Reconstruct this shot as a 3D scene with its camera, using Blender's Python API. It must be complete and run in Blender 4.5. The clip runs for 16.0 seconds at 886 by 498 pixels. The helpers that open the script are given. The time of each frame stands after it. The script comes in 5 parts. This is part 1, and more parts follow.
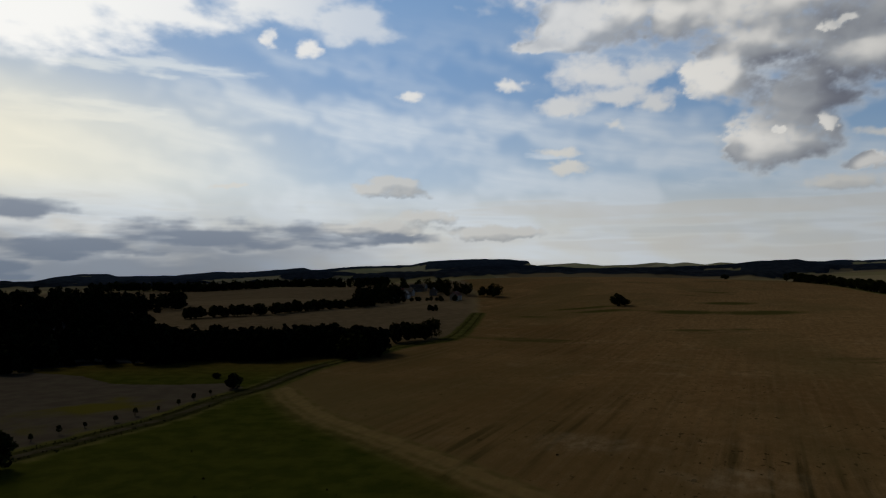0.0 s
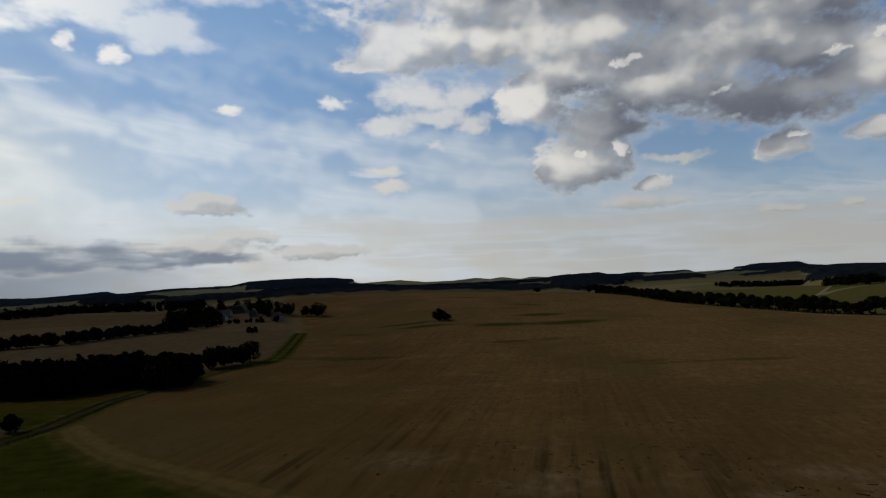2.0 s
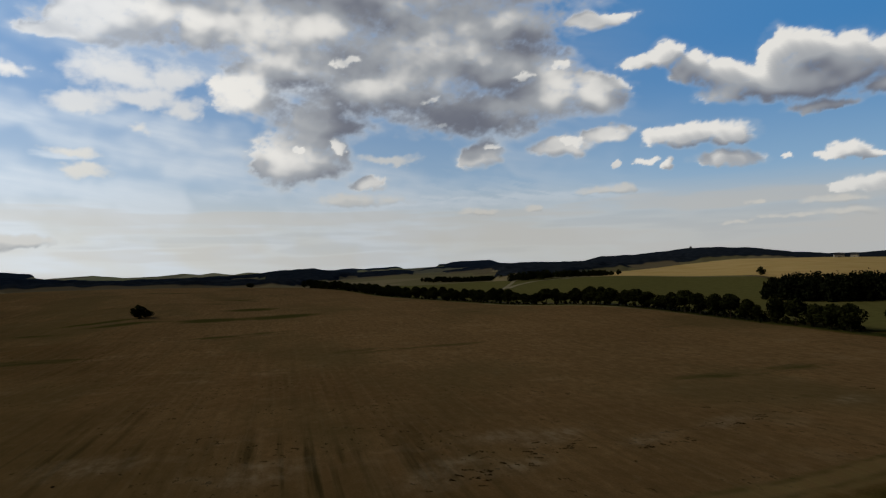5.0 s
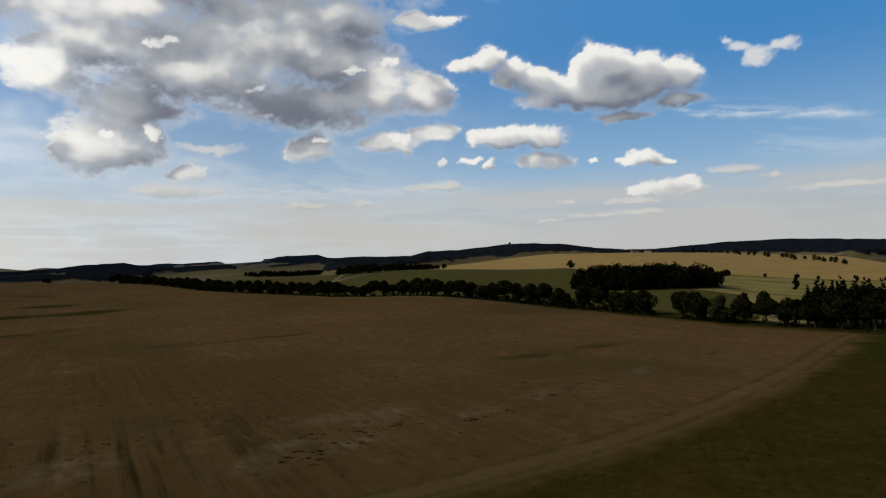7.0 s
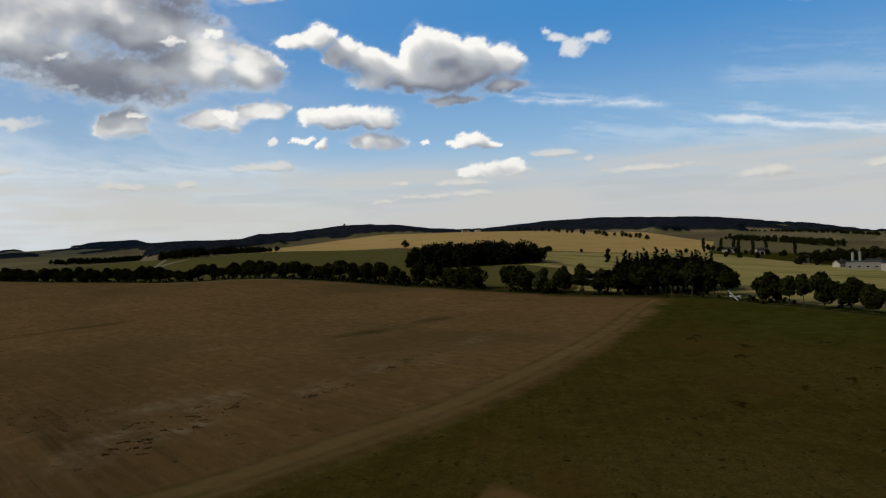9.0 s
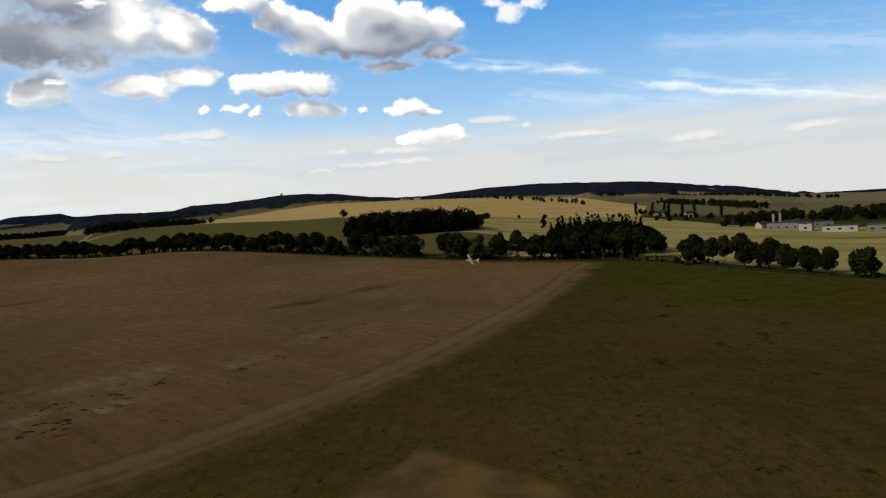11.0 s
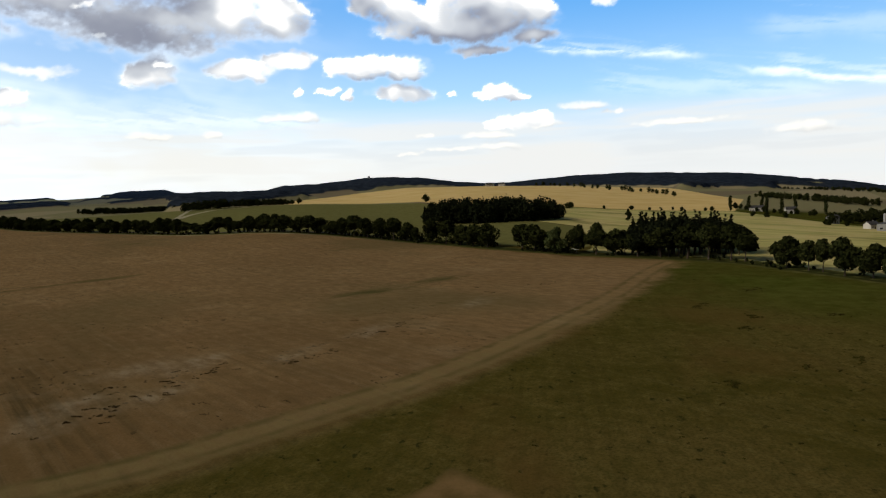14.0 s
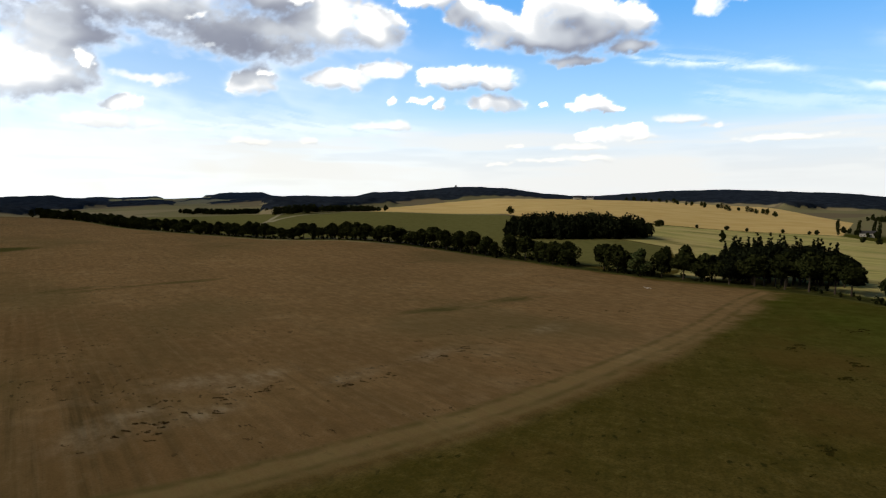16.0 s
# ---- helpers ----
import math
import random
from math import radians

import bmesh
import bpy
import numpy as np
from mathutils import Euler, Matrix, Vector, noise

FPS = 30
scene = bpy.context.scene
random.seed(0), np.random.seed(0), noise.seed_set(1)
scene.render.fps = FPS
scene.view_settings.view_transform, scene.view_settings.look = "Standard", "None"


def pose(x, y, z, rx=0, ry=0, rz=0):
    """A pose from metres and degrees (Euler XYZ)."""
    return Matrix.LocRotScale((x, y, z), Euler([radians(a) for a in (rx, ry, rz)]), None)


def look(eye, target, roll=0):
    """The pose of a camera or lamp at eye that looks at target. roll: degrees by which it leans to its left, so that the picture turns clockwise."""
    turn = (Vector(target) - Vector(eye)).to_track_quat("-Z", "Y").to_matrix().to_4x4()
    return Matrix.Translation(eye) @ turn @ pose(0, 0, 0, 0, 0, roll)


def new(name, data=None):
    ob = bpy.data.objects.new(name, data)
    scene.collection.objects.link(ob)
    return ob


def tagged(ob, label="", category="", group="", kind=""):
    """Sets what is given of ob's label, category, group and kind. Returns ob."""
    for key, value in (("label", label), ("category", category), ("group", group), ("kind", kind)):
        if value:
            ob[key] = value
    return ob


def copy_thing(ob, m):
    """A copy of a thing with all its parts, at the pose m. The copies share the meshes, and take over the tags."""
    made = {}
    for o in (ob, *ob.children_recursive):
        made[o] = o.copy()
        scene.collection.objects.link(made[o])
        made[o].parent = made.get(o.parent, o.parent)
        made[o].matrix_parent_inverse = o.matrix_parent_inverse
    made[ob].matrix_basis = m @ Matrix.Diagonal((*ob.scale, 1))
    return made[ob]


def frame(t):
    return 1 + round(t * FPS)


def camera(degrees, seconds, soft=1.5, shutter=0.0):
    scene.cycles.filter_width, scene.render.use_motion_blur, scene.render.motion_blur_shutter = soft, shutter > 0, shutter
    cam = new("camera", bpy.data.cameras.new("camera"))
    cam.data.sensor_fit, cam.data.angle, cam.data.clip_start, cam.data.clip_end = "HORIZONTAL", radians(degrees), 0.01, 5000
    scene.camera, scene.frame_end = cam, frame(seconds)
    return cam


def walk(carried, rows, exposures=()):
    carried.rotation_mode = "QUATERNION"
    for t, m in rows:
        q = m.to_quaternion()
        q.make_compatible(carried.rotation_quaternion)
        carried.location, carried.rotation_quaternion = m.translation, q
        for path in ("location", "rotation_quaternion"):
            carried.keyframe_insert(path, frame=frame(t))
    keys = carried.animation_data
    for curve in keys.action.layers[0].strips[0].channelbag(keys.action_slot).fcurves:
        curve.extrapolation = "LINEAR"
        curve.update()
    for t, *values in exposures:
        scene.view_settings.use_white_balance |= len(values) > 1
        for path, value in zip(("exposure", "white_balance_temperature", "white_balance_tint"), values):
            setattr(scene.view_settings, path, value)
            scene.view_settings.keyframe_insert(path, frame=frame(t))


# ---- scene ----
cam = camera(66.54, 16.0, 1.25)
PATH = [
    (0, pose(-0.97, -1.18, 37.95, 92.245, 0.290, -3.699)),
    (0.5, pose(-0.52, -0.25, 38.06, 92.644, 0.641, -5.990)),
    (1, pose(-0.02, 0.51, 38.04, 93.154, 1.219, -9.610)),
    (1.5, pose(0.56, 0.96, 37.88, 93.482, 1.639, -13.781)),
    (2, pose(1.12, 1.13, 37.66, 93.506, 1.795, -18.412)),
    (2.5, pose(1.54, 1.09, 37.40, 93.440, 2.102, -22.541)),
    (3, pose(1.84, 0.94, 37.12, 93.431, 1.952, -26.784)),
    (3.5, pose(2.07, 0.69, 36.81, 93.327, 2.171, -30.643)),
    (4, pose(2.35, 0.38, 36.63, 93.301, 2.122, -34.633)),
    (4.5, pose(2.40, 0.14, 36.31, 93.032, 2.024, -38.328)),
    (5, pose(2.16, -0.02, 35.77, 92.443, 1.866, -42.147)),
    (5.5, pose(1.74, -0.13, 35.07, 91.785, 1.720, -45.962)),
    (6, pose(1.28, -0.19, 34.34, 91.311, 1.660, -49.645)),
    (6.5, pose(0.92, -0.21, 33.64, 91.275, 1.757, -53.069)),
    (7, pose(0.61, -0.23, 32.94, 91.571, 1.979, -56.681)),
    (7.5, pose(0.29, -0.15, 32.40, 91.587, 2.359, -60.111)),
    (8, pose(0.00, 0.00, 32.00, 91.175, 2.819, -63.822)),
    (8.5, pose(-0.21, 0.05, 31.66, 90.422, 2.975, -67.167)),
    (9, pose(-0.31, -0.06, 31.43, 89.388, 3.117, -70.620)),
    (9.5, pose(-0.33, -0.26, 31.31, 88.417, 3.374, -73.483)),
    (10, pose(-0.22, -0.68, 31.23, 87.601, 3.607, -75.347)),
    (10.5, pose(0.14, -1.45, 31.20, 86.913, 3.883, -75.983)),
    (11, pose(0.75, -2.37, 31.24, 86.370, 4.065, -75.665)),
    (11.5, pose(1.61, -3.24, 31.36, 85.990, 4.095, -74.720)),
    (12, pose(2.74, -3.86, 31.55, 85.792, 3.913, -73.445)),
    (12.5, pose(4.14, -4.33, 31.81, 85.678, 3.496, -71.956)),
    (13, pose(5.72, -4.81, 32.20, 85.618, 3.109, -70.623)),
    (13.5, pose(7.48, -5.20, 32.63, 85.474, 2.805, -69.524)),
    (14, pose(9.34, -5.58, 33.06, 85.520, 2.439, -68.368)),
    (14.5, pose(11.26, -5.88, 33.55, 85.636, 1.920, -67.084)),
    (15, pose(13.36, -6.13, 34.17, 85.853, 1.497, -65.342)),
    (15.5, pose(15.52, -6.32, 34.82, 86.167, 0.940, -63.339)),
    (16, pose(17.77, -6.55, 35.56, 86.500, 0.479, -60.973)),
]
EXPOSURES = [(0.0, -2.29), (2.0, -2.22), (4.0, -2.11), (7.0, -1.84), (9.5, -1.61), (12.0, -1.14), (16.0, -1.0)]
walk(cam, PATH, EXPOSURES)

# ---- light: hazy afternoon sun from the left, thin cloud ----
SUN_AZ, SUN_EL = -40.0, 36.0
world = bpy.data.worlds.new("sky")
scene.world = world
world.use_nodes = True
wn = world.node_tree.nodes
sky_tex = wn.new("ShaderNodeTexSky")
sky_tex.sky_type = "NISHITA"
sky_tex.sun_disc = False
sky_tex.sun_elevation = radians(SUN_EL)
sky_tex.sun_rotation = radians(SUN_AZ)
sky_tex.dust_density, sky_tex.ozone_density = 4.0, 0.6
world.node_tree.links.new(sky_tex.outputs[0], wn["Background"].inputs[0])
wn["Background"].inputs[1].default_value = 0.045
sun = new("sun", bpy.data.lights.new("sun", "SUN"))
sun.data.energy, sun.data.angle, sun.data.color = 4.35, radians(20), (1.0, 0.85, 0.62)
sun.matrix_world = look((0, 0, 0), (-math.sin(radians(SUN_AZ)) * math.cos(radians(SUN_EL)),
                                    -math.cos(radians(SUN_AZ)) * math.cos(radians(SUN_EL)), -math.sin(radians(SUN_EL))))


# ---- numeric noise ----
TABLE = np.random.RandomState(5).rand(256, 256)


def value_noise(x, y):
    xi, yi = np.floor(x).astype(int), np.floor(y).astype(int)
    fx, fy = x - xi, y - yi
    fx, fy = fx * fx * fx * (fx * (fx * 6 - 15) + 10), fy * fy * fy * (fy * (fy * 6 - 15) + 10)
    a, b = TABLE[yi & 255, xi & 255], TABLE[yi & 255, (xi + 1) & 255]
    c, d = TABLE[(yi + 1) & 255, xi & 255], TABLE[(yi + 1) & 255, (xi + 1) & 255]
    return (a + (b - a) * fx) * (1 - fy) + (c + (d - c) * fx) * fy


def fbm(x, y, octaves=5, gain=0.5, billow=False):
    total, amp, norm = 0.0, 1.0, 0.0
    for i in range(octaves):
        n = value_noise(x * 2.0 ** i + 17.3 * i, y * 2.0 ** i + 9.1 * i)
        if billow:
            n = 1 - np.abs(2 * n - 1)
        total, norm, amp = total + amp * n, norm + amp, amp * gain
    return total / norm


def smooth(a, b, x):
    t = np.clip((x - a) / (b - a), 0, 1)
    return t * t * (3 - 2 * t)


# ---- materials ----
class Mat:
    """A node material under construction."""

    def __init__(self, name):
        self.m = bpy.data.materials.new(name)
        self.m.use_nodes = True
        self.nt = self.m.node_tree
        self.bsdf = self.nt.nodes["Principled BSDF"]

    def node(self, kind, **inputs):
        n = self.nt.nodes.new(kind)
        for k, v in inputs.items():
            self.feed(n.inputs[k.replace("_", " ")], v)
        return n

    def feed(self, socket, v):
        if isinstance(v, bpy.types.NodeSocket):
            self.nt.links.new(v, socket)
        else:
            socket.default_value = v

    def coords(self, out="Object"):
        return self.nt.nodes.new("ShaderNodeTexCoord").outputs[out]

    def noise(self, scale, detail=4, vec=None, rough=0.55):
        n = self.node("ShaderNodeTexNoise", Scale=scale, Detail=detail, Roughness=rough)
        self.feed(n.inputs["Vector"], vec if vec is not None else self.coords())
        return n.outputs["Fac"]

    def stretch(self, vec, scale, turn=0.0):
        n = self.node("ShaderNodeMapping")
        self.feed(n.inputs["Vector"], vec)
        n.vector_type = "TEXTURE"
        n.inputs["Rotation"].default_value = (0, 0, radians(-turn))
        n.inputs["Scale"].default_value = tuple(1 / q for q in scale)
        return n.outputs[0]

    def math(self, op, a, b=0.0, clamp=False):
        n = self.nt.nodes.new("ShaderNodeMath")
        n.operation, n.use_clamp = op, clamp
        self.feed(n.inputs[0], a)
        self.feed(n.inputs[1], b)
        return n.outputs[0]

    def step(self, v, a, b, lo=0.0, hi=1.0):
        n = self.nt.nodes.new("ShaderNodeMapRange")
        n.interpolation_type = "SMOOTHSTEP"
        for i, q in enumerate((v, a, b, lo, hi)):
            self.feed(n.inputs[i], q)
        return n.outputs[0]

    def mix(self, fac, a, b, blend="MIX"):
        n = self.nt.nodes.new("ShaderNodeMix")
        n.data_type, n.blend_type = "RGBA", blend
        self.feed(n.inputs[0], fac)
        for i, q in ((6, a), (7, b)):
            self.feed(n.inputs[i], q if isinstance(q, bpy.types.NodeSocket) else (*q, 1) if len(q) == 3 else q)
        return n.outputs[2]

    def attr(self, name):
        n = self.nt.nodes.new("ShaderNodeAttribute")
        n.attribute_name = name
        return n.outputs["Fac"]

    def done(self, color, rough=0.9, bump=None, strength=0.3, dist=0.1, spec=0.2):
        self.feed(self.bsdf.inputs["Base Color"], color if isinstance(color, bpy.types.NodeSocket) else (*color, 1))
        self.feed(self.bsdf.inputs["Roughness"], rough)
        self.bsdf.inputs["Specular IOR Level"].default_value = spec
        if bump is not None:
            b = self.node("ShaderNodeBump", Strength=strength, Distance=dist, Height=bump)
            self.feed(self.bsdf.inputs["Normal"], b.outputs[0])
        return self.m


def leaf_material(name, dark, light):
    k = Mat(name)
    info = k.nt.nodes.new("ShaderNodeObjectInfo").outputs["Random"]
    isl = k.nt.nodes.new("ShaderNodeNewGeometry").outputs["Random Per Island"]
    col = k.mix(isl, dark, light)
    col = k.mix(k.math("MULTIPLY", info, 0.5), col, tuple(0.6 * q for q in dark))
    k.bsdf.inputs["Subsurface Weight"].default_value = 0.0
    return k.done(col, 0.9, spec=0.0)


def plain_material(name, col, rough=0.8, vary=0.25, scale=1.5):
    k = Mat(name)
    n = k.noise(scale, 5)
    n2 = k.noise(scale * 9, 3)
    c = k.mix(k.step(n, 0.3, 0.75), col, tuple(q * (1 - vary) for q in col))
    c = k.mix(k.math("MULTIPLY", n2, 0.25), c, tuple(q * 0.7 for q in col))
    return k.done(c, rough, n2, 0.15, 0.02)


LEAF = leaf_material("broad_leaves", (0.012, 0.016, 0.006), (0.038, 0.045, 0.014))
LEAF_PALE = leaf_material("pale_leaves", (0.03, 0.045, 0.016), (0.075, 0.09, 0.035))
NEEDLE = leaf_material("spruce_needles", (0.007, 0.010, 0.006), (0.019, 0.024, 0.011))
BARK = plain_material("bark", (0.07, 0.055, 0.04), 0.95, 0.5, 3)
RENDER_WHITE = plain_material("white_plaster", (0.50, 0.495, 0.475), 0.85, 0.15)
RENDER_GREY = plain_material("grey_plaster", (0.24, 0.25, 0.26), 0.85, 0.2)
ROOF_RED = plain_material("red_tiles", (0.16, 0.06, 0.045), 0.8, 0.4)
ROOF_DARK = plain_material("slate_roof", (0.05, 0.05, 0.055), 0.7, 0.3)
GLASS_DARK = plain_material("dark_window_glass", (0.02, 0.025, 0.03), 0.15, 0.1)
STEEL = plain_material("grey_steel", (0.34, 0.35, 0.37), 0.5, 0.2)
FOAM_WHITE = plain_material("white_foam", (0.90, 0.90, 0.88), 0.5, 0.03)
foam = FOAM_WHITE.node_tree.nodes["Principled BSDF"].inputs
foam["Subsurface Weight"].default_value, foam["Subsurface Radius"].default_value, foam["Subsurface Scale"].default_value = 0.8, (1.0, 1.0, 1.0), 0.05
PLASTIC_BLACK = plain_material("black_plastic", (0.02, 0.02, 0.02), 0.5, 0.1)
def worn_track_material():
    k = Mat("worn_gravel_track")
    n, big, fine = k.noise(0.35, 5), k.noise(0.06, 4), k.noise(3.0, 4)
    col = k.mix(k.step(n, 0.35, 0.65), (0.034, 0.034, 0.016), (0.064, 0.058, 0.040))
    col = k.mix(k.step(big, 0.48, 0.62, 0.0, 0.75), col, (0.030, 0.033, 0.011))
    col = k.mix(k.math("MULTIPLY", fine, 0.4), col, (0.022, 0.021, 0.011))
    return k.done(col, 0.95, fine, 0.3, 0.03, 0.0)


GRAVEL = worn_track_material()
VERGE_GRASS = leaf_material("verge_grass", (0.020, 0.023, 0.007), (0.052, 0.050, 0.015))


# ---- terrain ----
RINGS = (250, 350, 500, 700, 1000, 1500, 2500, 4300)
PROFILES = []


def profile(azimuth, *heights):
    """Ground heights along one bearing, at the distances in RINGS."""
    PROFILES.append((azimuth, heights))


profile(-75, 0, 0, 2, 5, 10, 20, 40, 60)
profile(-52, 0, 0, 3, 7, 13, 20, 30, 30)
profile(-30, 0, 0, 4, 8, 14, 18, 18, 12)
profile(-20, 0, 0, 6, 10, 16, 20, 26, 42)
profile(-11, 0, 0, 9, 12, 19, 22, 36, 58)
profile(-3, 0, 0, 7, 10, 22, 26, 55, 92)
profile(4, 0, 0, 5, 11, 28, 34, 76, 120)
profile(10, 0, 0, 4, 12, 33, 35, 80, 122)
profile(18, 0, 0, 6, 17, 33, 35, 70, 122)
profile(28, 0, 1, 6, 13, 28, 30, 62, 108)
profile(37, 0, 2, 7, 12, 19, 26, 50, 88)
profile(44, 0, 2, 7, 12, 18, 30, 52, 96)
profile(50, 0, 3, 9, 13, 26, 36, 66, 95)
profile(56, 0, 3, 10, 17, 29, 34, 80, 100)
profile(63, 0, 2, 8, 15, 26, 38, 95, 100)
profile(70, 0, 2, 6, 14, 26, 46, 75, 98)
profile(77, 0, 1, 7, 12, 19, 40, 62, 90)
profile(85, 0, 0, 2, 4, 8, 24, 55, 92)
profile(92, 0, 0, 0, 0, 2, 10, 45, 76)
profile(100, 0, 0, -3, -8, -8, 0, 26, 55)
profile(109, 0, -2, -6, -10, -10, -5, 15, 28)
profile(130, 0, 0, 0, 0, 0, 5, 20, 40)
profile(180, 0, 0, 0, 2, 5, 10, 20, 40)
profile(230, 0, 0, 2, 4, 8, 15, 35, 60)


def cubic(p0, p1, p2, p3, t):
    return p1 + 0.5 * t * (p2 - p0 + t * (2 * p0 - 5 * p1 + 4 * p2 - p3 + t * (3 * (p1 - p2) + p3 - p0)))


AZ_KNOTS = np.array([p[0] for p in PROFILES], float)
GRID_H = np.array([p[1] for p in PROFILES], float)
GRID_H = np.concatenate([np.zeros((len(PROFILES), 2)), GRID_H, GRID_H[:, -1:]], axis=1)
R_KNOTS = np.array([0, 120, *RINGS, 5200], float)


def base_height(x, y):
    az, r = np.degrees(np.arctan2(x, y)), np.hypot(x, y)
    az = np.where(az < AZ_KNOTS[0], az + 360, az)
    n = len(AZ_KNOTS)
    s = np.interp(az, np.append(AZ_KNOTS, AZ_KNOTS[0] + 360), np.arange(n + 1))
    q = np.interp(r, R_KNOTS, np.arange(len(R_KNOTS)))
    i, j = np.clip(np.floor(s).astype(int), 0, n - 1), np.clip(np.floor(q).astype(int), 0, len(R_KNOTS) - 2)
    fs, fq = s - i, q - j
    cols = []
    for a in (-1, 0, 1, 2):
        ii = (i + a) % n
        v = [GRID_H[ii, np.clip(j + b, 0, len(R_KNOTS) - 1)] for b in (-1, 0, 1, 2)]
        cols.append(cubic(*v, fq))
    return cubic(*cols, fs)


# far ridges, one behind the other: distance, then bearings with the elevation of the bare crest
RIDGES = []


def ridge(distance, *crest):
    az, el = np.array(crest[0::2], float), np.array(crest[1::2], float)
    RIDGES.append((distance, az, 35 + distance * np.tan(np.radians(el))))


ridge(1850, -75, 0.3, -40, -0.5, -30, -0.75, -22, -0.75, -14, -0.6, -8, -0.5, -3, -0.2, 1, -0.05, 6, -0.1, 12, -0.1, 20, -0.25, 28, -0.2, 33, 0.1, 38, 0.4,
      44, 0.3, 48, 0.45, 54, 0.35, 60, 0.55, 66, 0.75, 72, 0.62, 78, 0.4, 84, 0.0, 90, -0.35, 96, -0.65, 102, -1.0, 108, -1.3, 130, -0.9, 230, 0.2, 285, 0.3)
ridge(2650, -75, 0.5, -40, -0.5, -30, -0.6, -24, -0.45, -18, -0.35, -13, -0.1, -9, 0.15, -6, 0.2, -3, 0.3, 0, 0.35, 3, 0.6, 8, 0.7, 12, 0.5, 16, 0.3, 24, 0.4, 27, 0.5, 29, 0.75,
      31.4, 0.82, 33, 0.5, 36, 0.3, 42, 0.5, 46, 0.7, 50, 0.75, 54, 0.7, 55.5, 1.0, 58, 1.05, 60, 1.2, 62.5, 1.42, 64.5, 1.38, 67, 1.2, 69.5, 0.8, 72, 0.6, 74, 0.55, 77, 0.75,
      80, 0.88, 84, 0.88, 88, 0.68, 92, 0.5, 95.4, 0.05, 99, -0.45, 103, -1.0, 108, -1.4, 130, -0.6, 230, 0.4, 285, 0.5)
ridge(3550, -75, 0.6, -40, -0.5, -28, -0.6, -26.4, -0.25, -24.6, 0.05, -22.7, 0.02, -22, -0.15, -18, -0.1, -15, 0.2, -12, 0.2, -8, 0.5, -7.2, 0.3, -3, 0.6, 1, 0.7, 2.5, 1.0, 6, 1.15,
      9, 1.12, 11, 0.95, 12.5, 0.7, 16, 0.55, 22, 0.6, 28, 0.6, 34, 0.6, 40, 0.65, 43, 0.75, 47, 0.7, 56, 0.6, 60, 0.8, 70, 0.5, 80, 0.5, 92, 0.3, 100, -0.7, 108, -1.5, 130, -0.5, 230, 0.5, 285, 0.6)
ridge(4550, -75, 0.5, -40, -0.7, -30, -0.9, -20, -0.3, -8, 0.2, 0, 0.5, 10, 0.7, 12.2, 0.88, 14.8, 1.04, 17, 0.78, 19.3, 0.84, 21.2, 1.0, 22.4, 0.86, 23.4, 0.98, 25, 0.8, 26, 0.95, 28, 0.8,
      33, 0.75, 34.5, 0.85, 35.5, 0.8, 38.3, 0.92, 39.5, 0.9, 42.5, 1.0, 43, 1.15, 46.2, 1.22, 47, 0.95, 52, 0.6, 60, 0.5, 90, 0.2, 108, -1.8, 130, -0.6, 230, 0.5, 285, 0.5)


def far_height(x, y, near):
    """The ridges beyond 1300 m, with hollows between them, joined to the nearer ground."""
    az, r = np.degrees(np.arctan2(x, y)), np.hypot(x, y)
    az = np.where(az < -75, az + 360, az)
    crests = [(d, np.interp(az, a, z)) for d, a, z in RIDGES]
    z = near
    r0, z0 = 1300.0, near
    for d, top in crests:
        t = np.clip((r - r0) / (d - r0), 0, 1)
        hollow = 0.0 if r0 < 1400 else 16.0
        z = np.where(r > r0, z0 + (top - z0) * smooth(0, 1, t) - hollow * np.sin(np.pi * np.clip(t, 0, 1)) ** 2, z)
        r0, z0 = d, top
    return np.where(r > r0, z0 - (r - r0) * 0.05, z)


def terrain(x, y):
    """Height of the bare ground."""
    x, y = np.asarray(x, float), np.asarray(y, float)
    r = np.hypot(x, y)
    z = base_height(x, y)
    ux, uy = x / np.maximum(r, 1) * 1300, y / np.maximum(r, 1) * 1300
    z = far_height(x, y, np.where(r > 1300, base_height(ux, uy), z))
    z = z + (fbm(x / 60 + 40, y / 60 + 11, 3) - 0.5) * 1.2 * smooth(120, 500, r)
    return z + (fbm(x / 240 + 7, y / 240 + 3, 4) - 0.5) * 9 * smooth(1500, 3200, r)


def ground_z(x, y):
    return float(terrain(np.array([x]), np.array([y]))[0])


def polyline_distance(x, y, pts):
    """Distance to a polyline, with its sign for a closed one (inside positive)."""
    best = np.full(x.shape, 1e9)
    for (ax, ay), (bx, by) in zip(pts[:-1], pts[1:]):
        dx, dy = bx - ax, by - ay
        t = np.clip(((x - ax) * dx + (y - ay) * dy) / (dx * dx + dy * dy), 0, 1)
        best = np.minimum(best, np.hypot(x - ax - t * dx, y - ay - t * dy))
    return best


def area(x, y, pts):
    inside = np.zeros(x.shape, bool)
    ring = list(pts) + [pts[0]]
    for (ax, ay), (bx, by) in zip(ring[:-1], ring[1:]):
        if ay != by:
            inside ^= ((ay > y) != (by > y)) & (x < (bx - ax) * (y - ay) / (by - ay) + ax)
    d = polyline_distance(x, y, ring)
    return np.where(inside, d, -d)


def polar(az, r):
    return (r * math.sin(radians(az)), r * math.cos(radians(az)))


